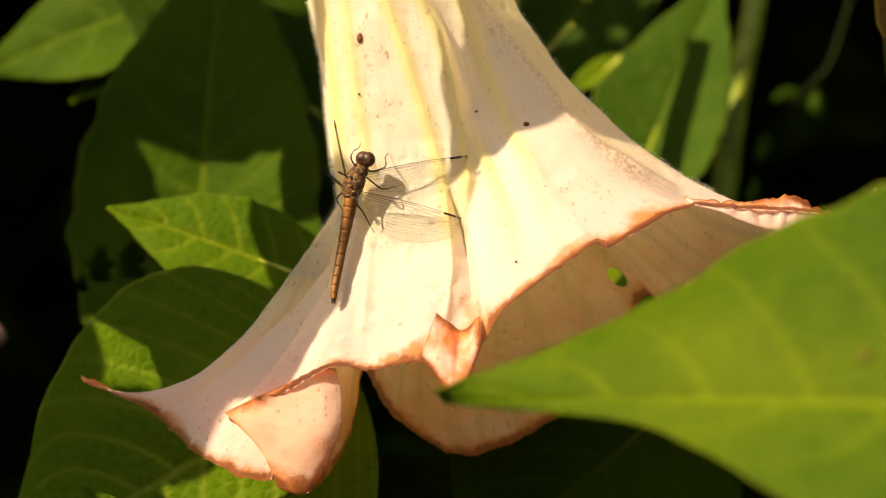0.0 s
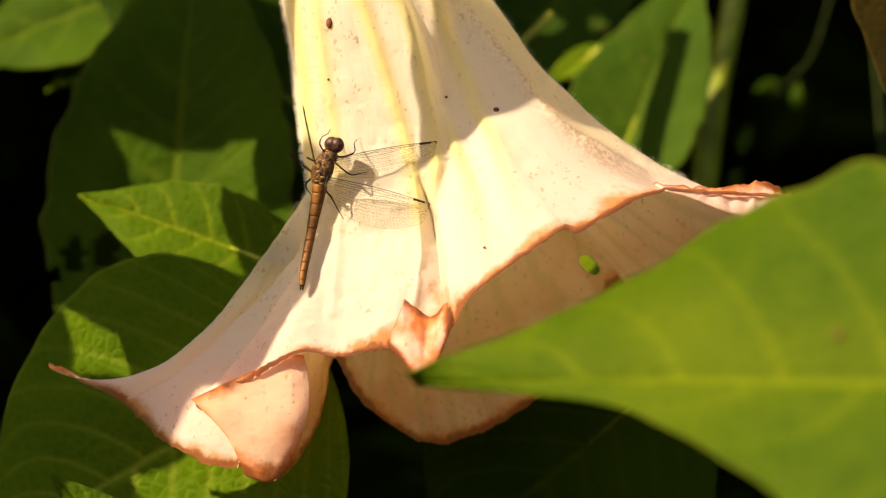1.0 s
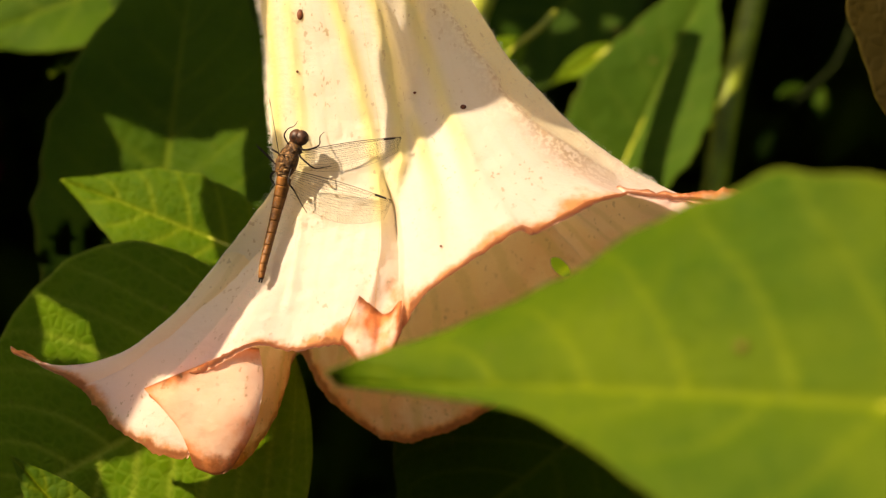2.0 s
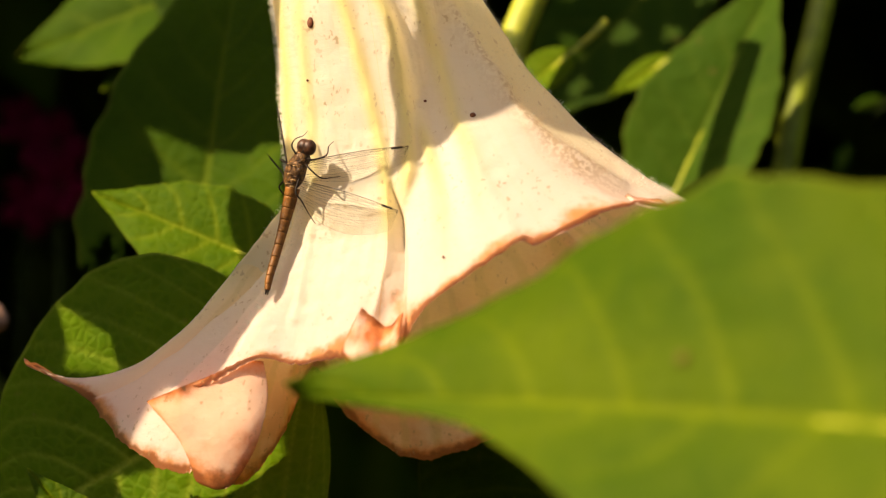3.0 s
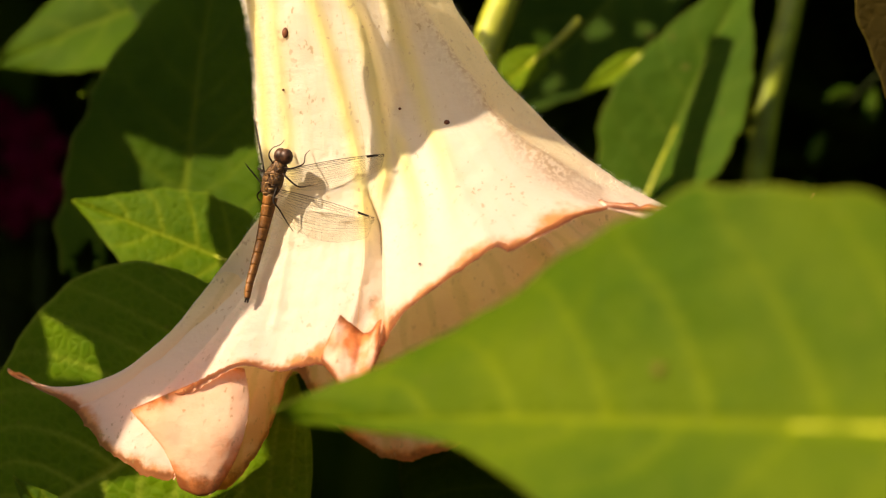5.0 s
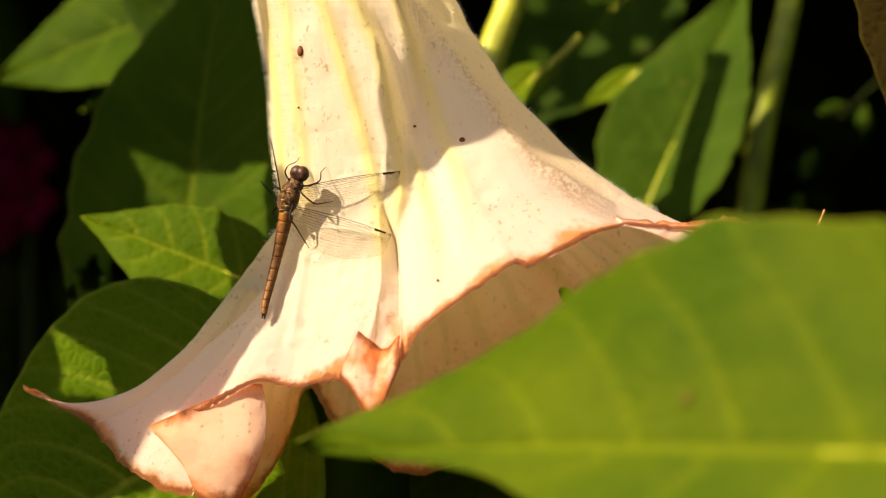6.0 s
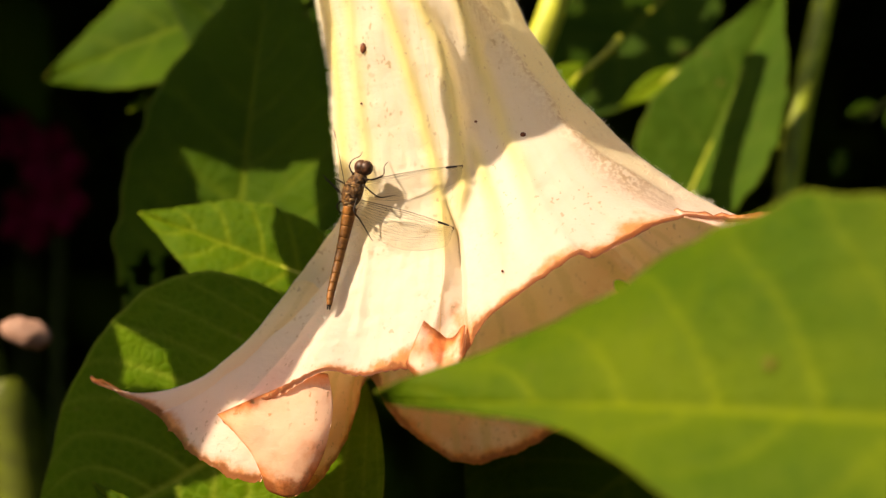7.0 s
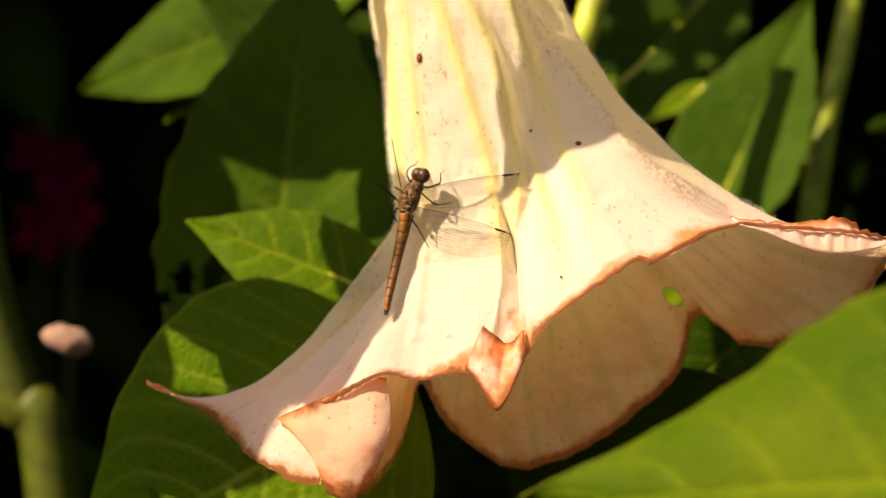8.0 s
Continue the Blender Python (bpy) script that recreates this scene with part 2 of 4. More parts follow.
BLEMISH_PALE = solid("leaf_spot", (0.085, 0.070, 0.012), 0.8, 0.1, 0.4, 600)

# ---- helpers for shapes ----


def mesh_part(name, verts, faces, material, parent=None, label="", smooth=True, attrs=None):
    me = bpy.data.meshes.new(name)
    me.from_pydata([tuple(v) for v in verts], [], [tuple(f) for f in faces])
    for key, values in (attrs or {}).items():
        me.attributes.new(key, "FLOAT", "POINT").data.foreach_set("value", np.asarray(values, dtype=np.float32))
    me.materials.append(material)
    if smooth:
        me.polygons.foreach_set("use_smooth", [True] * len(me.polygons))
    me.update()
    ob = new(name, me)
    if parent is not None:
        ob.parent = parent
    if label:
        tagged(ob, label)
    return ob


def part(name, bm, material, parent, label=""):
    me = bpy.data.meshes.new(name)
    bm.to_mesh(me)
    bm.free()
    me.materials.append(material)
    me.polygons.foreach_set("use_smooth", [True] * len(me.polygons))
    ob = new(name, me)
    ob.parent = parent
    if label:
        tagged(ob, label)
    return ob


def grid_faces(rows, cols, closed=False):
    last = cols if closed else cols - 1
    return [(r * cols + c, r * cols + (c + 1) % cols, (r + 1) * cols + (c + 1) % cols, (r + 1) * cols + c) for r in range(rows - 1) for c in range(last)]


def thicken(ob, thickness, offset=0.0):
    s = ob.modifiers.new("thickness", "SOLIDIFY")
    s.thickness, s.offset = thickness, offset
    return ob


def empty(name, place, label, category, group=""):
    ob = new(name)
    ob.location = place
    ob.empty_display_size = 0.01
    return tagged(ob, label, category, group)


def spline(keys, per, closed=False):
    """A smooth curve through the keys (rows of numbers): per points to a span."""
    k = np.array(keys, float)
    n = len(k)
    out = []
    for i in range(n if closed else n - 1):
        if closed:
            a, b, c, d = k[(i - 1) % n], k[i], k[(i + 1) % n], k[(i + 2) % n]
        else:
            b, c = k[i], k[i + 1]
            a, d = k[max(i - 1, 0)], k[min(i + 2, n - 1)]
        for j in range(per):
            t = j / per
            out.append(0.5 * (2 * b + (c - a) * t + (2 * a - 5 * b + 4 * c - d) * t * t + (3 * b - a - 3 * c + d) * t ** 3))
    if not closed:
        out.append(k[-1])
    return np.array(out)


def tube(points, radii, sides=10, cap=True):
    """Verts and faces of a round limb along points."""
    pts = [Vector(p) for p in points]
    verts, faces = [], []
    ref = Vector((0.31, 0.82, 0.48))
    for i, p in enumerate(pts):
        d = (pts[min(i + 1, len(pts) - 1)] - pts[max(i - 1, 0)]).normalized()
        u = d.cross(ref).normalized()
        w = d.cross(u)
        for s in range(sides):
            a = 2 * math.pi * s / sides
            verts.append(p + (u * math.cos(a) + w * math.sin(a)) * radii[i])
    faces = grid_faces(len(pts), sides, True)
    if cap:
        faces += [tuple(range(sides - 1, -1, -1)), tuple(range((len(pts) - 1) * sides, len(pts) * sides))]
    return verts, faces


def limb(name, keys, material, parent=None, per=6, sides=10, label=""):
    """A tapering limb through keys of x, y, z, radius in millimetres."""
    c = spline(keys, per)
    v, f = tube([V(*p[:3]) - (parent.location if parent else Vector()) for p in c], [p[3] / 1000 for p in c], sides)
    return mesh_part(name, v, f, material, parent, label)


# ---- the flower ----
# The rim, from the front tip round by the viewer's right, the back and the left: angle on the tube, x, y, z, slope at the rim.
RIM_FRONT = [
    (4, 2.1, -20, -33.4, 80), (11, 8.8, -24, -22.4, 60), (19, 15.4, -25, -13.1, 50), (36, 33.7, -27, 0.2, 35),
    (46, 40.2, -26.5, 0.6, 32), (64, 55.7, -20, 9.5, 8), (80, 78.4, -13, 9.6, -14), (95, 97, -6, 7.6, -8),
]
RIM_BACK = [
    (106, 98, 2, 3.5, -5), (116, 89, 12, -12.2, 20), (126, 76.5, 18, -17.7, 45), (136, 64, 22, -19.6, 60),
    (145, 52, 26, -11.7, 70), (153, 46, 28, -29, 75), (166, 25.7, 32, -46.7, 75), (180, 7.3, 31, -54, 80),
    (192, -4.7, 31, -50.5, 80), (202, -14, 30, -42.3, 75), (212, -20, 24, -31, 75), (220, -22.3, 8, -41, 85),
    (226, -25.5, 0, -51.5, 90), (233, -32.5, -4, -58.4, 95), (240, -41.5, -5, -56, 95), (250, -52, -3, -49.5, 85),
]
RIM_LEFT = [
    (268, -90.5, 8, -33.2, -28), (272, -77.4, 6, -38.5, -5), (276, -67.9, -2, -43.6, 45), (279, -59.8, -8, -49.5, 75),
    (282, -49.6, -13, -53.4, 80), (284.5, -41.0, -15, -54, 80), (287, -41.8, -15, -46.7, 70), (291, -51, -12, -39.9, 40),
    (303, -38.8, -12, -34.9, 50), (312, -30.6, -12, -29.9, 55), (330, -18.2, -13, -28.5, 60), (348, -5.9, -18, -26.8, 60),
]


def corolla_columns(per):
    c = spline(RIM_FRONT + RIM_BACK + RIM_LEFT + [(4 + 360, *RIM_FRONT[0][1:])], per)[:-1]
    return c


def tube_point(a, z):
    """A place on the tube at the angle a (degrees, 0 to the viewer) and height z (mm)."""
    r = 24.8 + (64 - z) * 0.055
    return np.array([-9.2 + (64 - z) * 0.195 + r * math.sin(radians(a)), 17 + (z - 10) * 0.03 - 0.6 * r * math.cos(radians(a)), z])


# ribs at the back and the sides: angle, half width, height in mm
RIBS = [(112, 5, 1.4), (128, 4, 1.0), (146, 5, 1.6), (160, 4, 1.2), (172, 5, 1.8), (186, 4, 1.4), (200, 5, 1.6), (214, 5, 1.0), (238, 5, 0.8), (262, 5, 0.7), (276, 2.2, 0.25), (286, 2.2, 0.25)]
# folds down the front: width on the sunny and on the shaded side, height, yellowness, and the way of the crest in x and z
FOLDS = [
    (2.4, 3.4, 0.9, 1.0, [(-30.4, 61), (-27.2, 40), (-25.6, 24), (-25.3, 6), (-27.0, -11), (-29.6, -22), (-31.6, -29)]),
    (1.6, 1.2, 0.8, 0.8, [(-24.4, 61), (-22.4, 47), (-20.6, 33), (-18.8, 22), (-17.9, 7), (-18.6, -8), (-19.9, -20)]),
    (2.6, 1.5, 1.1, 1.0, [(-13.7, 61), (-10.8, 53), (-7.3, 43), (-3.7, 31), (-1.1, 22), (1.5, 11), (2.2, 3)]),
    (4.2, 1.5, 3.0, 1.0, [(-4.6, 61), (-0.5, 53), (2.0, 43), (4.0, 33), (5.4, 24), (6.0, 18), (5.2, 12)]),
    (2.2, 1.8, 2.2, 0.9, [(8.2, 28), (11.4, 19.5), (13.9, 12.6), (15.8, 1.5), (16.8, -6.8)]),
    (2.2, 2.0, 2.3, 0.9, [(5.0, 61), (9.1, 50), (12.7, 40), (16.1, 31), (20.2, 23), (23.7, 12.6), (26.0, 1.5)]),
    (5.0, 1.6, 3.2, 0.1, [(10.5, 61), (14.7, 55), (19.5, 48), (24.7, 41.4), (28.5, 35.5), (35.5, 28.5), (42.4, 23.7), (50.7, 18.8), (56, 16.4)]),
]
FOLD_WAYS = [(np.array(k)[::-1, 1], np.array(k)[::-1, 0]) for *_, k in FOLDS]
PLEAT = (np.array([-19.3, -13.7, -4.0, 5.7, 13.3]), np.array([0.3, 1.4, 2.4, 1.8, 0.6]), np.array([8.0, 7.8, 6.8, 5.0, 1.9]))


def bell(x, middle, width):
    return math.exp(-((x - middle) / width) ** 2)


def rib_at(a):
    """How yellow and how high the petal is at this angle."""
    best, height = 0.0, 0.0
    for b, w, h in RIBS:
        d = (a - b + 180) % 360 - 180
        g = math.exp(-(d / w) ** 2)
        best, height = max(best, g), height + h * g
    return best, height


def fold_at(x, z):
    """How yellow and how high the front of the petal is at x, z, and how near the dark seam runs."""
    best, height, seam = 0.0, 0.0, 0.0
    for (wl, wr, h, y, _), (zs, xs) in zip(FOLDS, FOLD_WAYS):
        at = np.interp(z, zs, xs) + (max(0.0, z - zs[-1]) * (xs[-1] - xs[-2]) / (zs[-1] - zs[-2]))
        e = x - at
        if abs(e) > 14:
            continue
        end = max(0.0, min(1.0, (z - zs[0] + 5) / 9))
        end *= max(0.0, min(1.0, (zs[-1] + 5 - z) / 7)) if zs[-1] < 50 else 1.0
        g = math.exp(-(abs(e) / (wl if e < 0 else wr)) ** 1.6) * end
        best, height = max(best, y * math.exp(-((e + 0.3) / 2.0) ** 2) * end), height + h * g
        if y < 0.2:
            best = max(best, 0.55 * max(0.0, min(1.0, (e - 0.3) / 1.5)) * end)
            seam = math.exp(-((e - 0.4) / 0.8) ** 2) * end + 0.3 * math.exp(-((e + 2) / 2.5) ** 2) * end
    # the pleat above the front tip: it falls away from the sun and rises again at once
    if -40 < z < 16:
        left, right = np.interp(z, *PLEAT[:2]), np.interp(z, PLEAT[0], PLEAT[2])
        t = (x - left) / (right - left)
        deep = 7.0 * max(0.0, min(1.0, (15 - z) / 9)) * max(0.15, min(1.0, (z + 30) / 10))
        if 0 < t <= 1:
            height -= deep * t ** 0.9
        elif t > 1:
            height -= deep * max(0.0, 1 - (x - right) / 1.3)
    return best, height, seam


def flare_start(a):
    """The height (mm) at which the tube begins to open: high on one side, low on the other."""
    d = (a + 180) % 360 - 180
    return 27 + 10 * math.sin(radians(a)) + 48 * bell(d, 80, 40) - 8 * bell(d, -80, 30)


def column(a, x, y, z, slope, s):
    """A place on the opening part of the petal at the angle a, s of the way to the rim, and its way on past the rim."""
    zf = flare_start(a)
    d = (a + 180) % 360 - 180
    rim, p1 = np.array([x, y, z]), tube_point(a, zf)
    hor = np.array([x - p1[0], y - p1[1], 0.0])
    hor = hor / max(np.linalg.norm(hor), 1e-6)
    size = np.linalg.norm(rim - p1)
    t0 = (tube_point(a, zf - 10) - p1) / 10 * size * (0.75 + 0.10 * bell(d, 92, 35)) + np.array([0, 42.0, 0]) * bell(d, -76, 16) + np.array([0, 46.0, 0]) * bell(d, -110, 12)
    way = hor * math.cos(radians(slope)) - np.array([0, 0, 1.0]) * math.sin(radians(slope))
    t1 = way * size * (0.85 + 0.25 * bell(d, -92, 12))
    side = bell(d, -95, 16 if d < -95 else 6)
    t0 = t0 * (1 - side) + side * size * 1.4 * (hor * math.cos(radians(53)) - np.array([0, 0, 1.0]) * math.sin(radians(53)))
    h00, h10, h01, h11 = 2 * s ** 3 - 3 * s * s + 1, s ** 3 - 2 * s * s + s, -2 * s ** 3 + 3 * s * s, s ** 3 - s * s
    outer = hor * math.sin(radians(slope)) + np.array([0, 0, 1.0]) * math.cos(radians(slope))
    return h00 * p1 + h10 * t0 + h01 * rim + h11 * t1, way, outer, size


HOLE = (46.0, -7.5)
corolla_points = []


def torn_reach(x, z):
    """Under one inside the slanting hole in the petal."""
    x, z = x - HOLE[0], z - HOLE[1]
    u, w = 0.72 * x - 0.69 * z, 0.69 * x + 0.72 * z
    return math.hypot(u / 3.3, w / 1.7)


def fuzz(flower, verts, n, up, cols):
    """Short pale hairs all over the outside of the tube."""
    rnd = random.Random(3)
    v, f = [], []
    for _ in range(30000):
        i, r = rnd.randrange(n), rnd.randrange(6, up + 46)
        d = (cols[i][0] + 180) % 360 - 180
        if abs(d) > 130 or (d < -60 and r > up + 6):
            continue
        a = verts[r * n + i]
        e1, e2 = verts[r * n + (i + 1) % n] - a, verts[(r + 1) * n + i] - a
        nrm = e2.cross(e1)
        if nrm.length < 1e-12:
            continue
        nrm.normalize()
        if nrm.dot(Vector((math.sin(radians(d)), -math.cos(radians(d)), 0))) < 0:
            nrm = -nrm
        if nrm.y < -0.7 or -25 < d < 45:
            continue
        p = a + e1 * rnd.random() + e2 * rnd.random()
        top = p + nrm * 0.0014 * rnd.uniform(0.6, 1.2) + Vector((rnd.gauss(0, 1), rnd.gauss(0, 1), rnd.gauss(-0.5, 1))) * 0.00016
        w = nrm.cross(Vector((0.3, 0.2, 1))).normalized() * 0.000032
        u = nrm.cross(w).normalized() * 0.000032
        k = len(v)
        v += [p + w, p - w * 0.5 + u * 0.87, p - w * 0.5 - u * 0.87, top]
        f += [(k, k + 1, k + 3), (k + 1, k + 2, k + 3), (k + 2, k, k + 3)]
    tagged(mesh_part("fuzz", v, f, HAIR, flower, "fine pale hairs on the petal"), kind="stuff")


def build_flower():
    flower = empty("trumpet_flower", V(0, 28, 90), "cream angel's trumpet flower with browned curling rim, hanging from its stalk", "flower")
    per, up, down, roll = 16, 26, 64, 6
    cols = corolla_columns(per)
    n = len(cols)
    verts, rib, margin, flare, ang, seam = [], [], [], [], [], []
    for row in range(up + down + roll + 1):
        for i, (a, x, y, z, slope) in enumerate(cols):
            zf = flare_start(a)
            d = (a + 180) % 360 - 180
            g, h = rib_at(a)
            out = np.array([math.sin(radians(a)), -math.cos(radians(a)), 0.0])
            if row < up:
                s = row / up
                p = tube_point(a, 104 + (zf - 104) * s)
                v, m = 0.35 * s, 0.05
            else:
                s = min(1.0, (row - up) / down)
                p, way, outer, size = column(a, x, y, z, slope, s)
                v, m = 0.35 + 0.65 * s, (1 - s) * size / 1000
            fade = 1 - 0.75 * max(0, (v - 0.55) / 0.45)
            if -100 < d < -30:
                fade *= max(0.1, min(1.0, (0.78 - v) / 0.35))
            p = p + out * h * fade
            # folds, pleat and seam of the side towards the viewer
            dark = 0.0
            if -104 < d < 100:
                front = min(1.0, (d + 104) / 14, (100 - d) / 14)
                g2, h2, dark = fold_at(p[0], p[2])
                g = max(g, g2 * front)
                to = out * 0.4 + np.array([0, -1.0, 0])
                p = p + to / np.linalg.norm(to) * h2 * front * (1 - 0.6 * max(0, (v - 0.85) / 0.15))
            q = Vector(p / 9)
            p = p + out * (noise.noise(q) * 0.7 + noise.noise(q * 2.7) * 0.35 + noise.noise(q * 5.5) * 0.20 + noise.noise(Vector((q.x * 2, q.y * 2, q.z * 7))) * 0.16)
            ruffle = max(0, v - 0.82) / 0.18
            q2 = Vector((i * 0.07, 3.1, 0))
            p = p + np.array([0, 0, 1]) * (noise.noise(q2) * 1.3 + noise.noise(q2 * 3.1) * 0.5 + noise.noise(q2 * 9.0) * 0.75 * ruffle) * ruffle + out * noise.noise(q2 * 6.0 + Vector((0, 4, 0))) * 0.5 * ruffle ** 2
            if row > up + down:
                j = row - up - down
                curl = (0.35 + 0.65 * max(0, noise.noise(Vector((i * 0.028, 9.3, 1))) + 0.45)) * (3.0 if (d > -60 and d < 60) else 1.5)
                turn = radians(150 if (d > -60 and d < 100) else 60)
                for k in range(1, j + 1):
                    w = turn * k / roll
                    p = p + (way * math.cos(w) + outer * math.sin(w)) * curl / roll
                m = -0.0006 * j / roll
            verts.append(V(*p) - flower.location)
            rib.append(g * (1 - 0.75 * max(0, (v - 0.6) / 0.4)) * (max(0.05, min(1.0, (0.62 - v) / 0.25)) if -100 < d < -30 else 1.0))
            margin.append(m / (1 + 1.4 * bell(d, 58, 18) + 4.0 * bell(d, 2, 11) + 1.0 * bell(d, -124, 7) + (0.2 if abs(d) > 105 else 0.0)) if m > 0 else m)
            flare.append(v)
            ang.append((a - 4) / 360)
            seam.append(min(1.0, dark + 0.8 * bell(d, 72, 6) * bell(v, 0.80, 0.08)))
    # one soft bulge where the mouth turns to the side
    rows_all = up + down + roll + 1
    grid = np.array(verts).reshape(rows_all, n, 3)
    along = np.arange(rows_all)
    soft = np.array([bell((c[0] + 180) % 360 - 180, 47, 11) for c in cols])[None, :, None] * (np.clip((along - up) / 20, 0, 1) * np.clip((up + down + 2 - along) / 16, 0.03, 1))[:, None, None]
    for _ in range(60):
        grid = grid * (1 - soft) + soft * (0.5 * grid + 0.25 * np.roll(grid, 1, 1) + 0.25 * np.roll(grid, -1, 1))
    verts = [Vector(p) for p in grid.reshape(-1, 3)]
    faces, torn = [], set()
    for f in grid_faces(up + down + roll + 1, n, True):
        mid = sum((verts[k] for k in f), Vector()) / 4 * 1000
        if mid.y > -8 and torn_reach(mid.x, mid.z + 90) < 1:
            torn.update(f)
            continue
        faces.append(f)
    for k in torn:
        x, z = verts[k].x * 1000, verts[k].z * 1000 + 90
        far = max(torn_reach(x, z), 1e-3)
        verts[k] = Vector(((HOLE[0] + (x - HOLE[0]) / far) / 1000, verts[k].y, (HOLE[1] - 90 + (z - HOLE[1]) / far) / 1000))
    corolla_points.extend(v + flower.location for v in verts)
    ob = mesh_part("corolla", verts, faces, PETAL, flower, attrs={"rib": rib, "margin": margin, "flare": flare, "ang": ang, "seam": seam})
    fuzz(flower, verts, n, up, cols)
    # the lobe beside it, folded over so that its inner face shows
    rows, wide = 28, 33
    up_e = spline([(-52.3, -15.6, -39.2), (-45, -13.5, -35.8), (-37, -11.2, -32.2), (-30, -10.8, -29), (-26, -10.2, -29)], 8)
    low_e = spline([(-40.6, -16.6, -53.5), (-39.2, -17.2, -57), (-35.5, -17.4, -58.2), (-31.8, -16, -58.2), (-29.6, -14, -55)], 8)
    left_e = spline([up_e[0], (-48.5, -16.8, -42.6), (-44.2, -17.0, -47.2), (-42.2, -16.8, -50.5), low_e[0]], 7)
    right_e = spline([up_e[-1], (-24.6, -10.6, -36), (-24.9, -12.0, -42), (-26.6, -13.2, -49), low_e[-1]], 7)
    lv, le = [], []
    for r in range(rows + 1):
        for c in range(wide):
            a, b = r / rows, c / (wide - 1)
            p = up_e[c] * (1 - a) + low_e[c] * a + left_e[r] * (1 - b) + right_e[r] * b
            p = p - (up_e[0] * (1 - a) * (1 - b) + up_e[-1] * (1 - a) * b + low_e[0] * a * (1 - b) + low_e[-1] * a * b)
            q = Vector(p / 7)
            p = p + np.array([0, -1.0 * math.sin(math.pi * b) * math.sin(math.pi * a) + 0.3 * noise.noise(q) + 0.12 * noise.noise(q * 3), 0.5 * noise.noise(q * 2.2) * a])
            lv.append(V(*p) - flower.location)
            le.append(min(0.0075, (1 - a) * 0.0085, 0.0006 + a * 0.025, 0.0022 + b * 0.03))
    lobe = mesh_part("inner_lobe", lv, grid_faces(rows + 1, wide), PETAL, flower, "petal lobe folded over, with a scorched orange tip", attrs={"rib": [0.0] * len(lv), "margin": le, "flare": [0.95] * len(lv), "ang": [0.702 + 0.0002 * (i % wide) for i in range(len(lv))], "seam": [0.0] * len(lv)})
    thicken(lobe, 0.0003)
    # the pleated lip under the curled edge of the other lobe
    rows, wide = 12, 49
    up_e = spline([(57.5, -16.5, 12.2), (65, -13.5, 11.6), (73, -11.5, 11.3), (80, -9.5, 12.4), (86, -7.6, 13.0), (91, -6, 10.2), (97, -5, 7.8)], 8)
    low_e = spline([(60, -19, 10.4), (66, -17.5, 9.0), (72, -16, 6.6), (79, -14, 4.6), (86, -12, 4.2), (92, -9.5, 5.2), (97.2, -6.5, 6.6)], 8)
    lv, le = [], []
    for r in range(rows + 1):
        for c in range(wide):
            a = r / rows
            p = up_e[c] * (1 - a) + low_e[c] * a
            fall = math.sin(math.pi * min(1.0, a * 0.85 + 0.1))
            p = p + np.array([0.4 * noise.noise(Vector((c * 0.5, a * 3, 5))), -1.0 * fall * (0.4 + noise.noise(Vector((c * 0.33, a * 0.7, 1)))) - 0.5 * fall * noise.noise(Vector((c * 0.8, a, 7))), (1 - a) * 1.1 * noise.noise(Vector((c * 0.45, 0, 3)))])
            lv.append(V(*p) - flower.location)
            le.append(0.0004 + a * 0.0095 - 0.0035 * max(0, (c - 30) / 18))
    lip = mesh_part("pleated_lip", lv, grid_faces(rows + 1, wide), PETAL, flower, "pleated lip with a scorched brown edge", attrs={"rib": [0.35 if i // wide > rows - 2 else 0.0 for i in range(len(lv))], "margin": le, "flare": [0.92] * len(lv), "ang": [0.2] * len(lv), "seam": [0.0] * len(lv)})
    thicken(lip, 0.0003)
    # the front lobe's tip, folded up so that its orange inner face shows
    top, low = spline([(-1.6, -18.5, -15.2), (1.6, -18.6, -17.6), (4.8, -19, -19.4), (8.6, -21.6, -15.8)], 8), spline([(-5.4, -21.4, -25.4), (-1.2, -23.4, -30.4), (3.0, -24.6, -35.2), (9.0, -24.6, -23)], 8)
    rows = 12
    fv = [V(*(top[c] * (1 - r / rows) + low[c] * (r / rows) + np.array([0, -2.0 * math.sin(math.pi * r / rows) + 0.5 * noise.noise(Vector((c * 0.3, r * 0.3, 2))), 0.6 * noise.noise(Vector((c * 0.35, r * 0.2, 8)))]))) - flower.location for r in range(rows + 1) for c in range(len(top))]
    edge = [0.0002 + 0.0022 * min(r * 1.2, (rows - r) * 1.2, c * 2.0 + 1, (len(top) - 1 - c) * 0.8, 3) / 3 for r in range(rows + 1) for c in range(len(top))]
    flap = mesh_part("folded_lobe", fv, grid_faces(rows + 1, len(top)), PETAL, flower, "folded orange petal tip", attrs={"rib": [0.0] * len(fv), "margin": edge, "flare": [0.92] * len(fv), "ang": [0.01 * (i % len(top)) / 3 for i in range(len(fv))], "seam": [0.0] * len(fv)})
    thicken(flap, 0.0003)
    limb("petal_tip", [(95.5, -6, 7.6, 0.9), (99, -4.5, 8.8, 0.55), (103, -3, 10.0, 0.5), (105.6, -1.6, 11.4, 0.35), (106.6, -0.8, 13.2, 0.28), (107.4, 0, 15.2, 0.22)], WITHERED, flower, label="withered thread-like petal tip")
    for x, z, r, tall in ((-21.9, 53.4, 0.8, 1.7), (19.9, 31.9, 0.75, 0.8), (7.6, 35.3, 0.4, 0.8), (17.5, -2.0, 0.3, 1), (-20, 38, 0.3, 1)):
        near = min((c for c in corolla_points if abs(c.x * 1000 - x) < 1.2 and abs((c.z - H) * 1000 - z) < 1.2), key=lambda c: c.y)
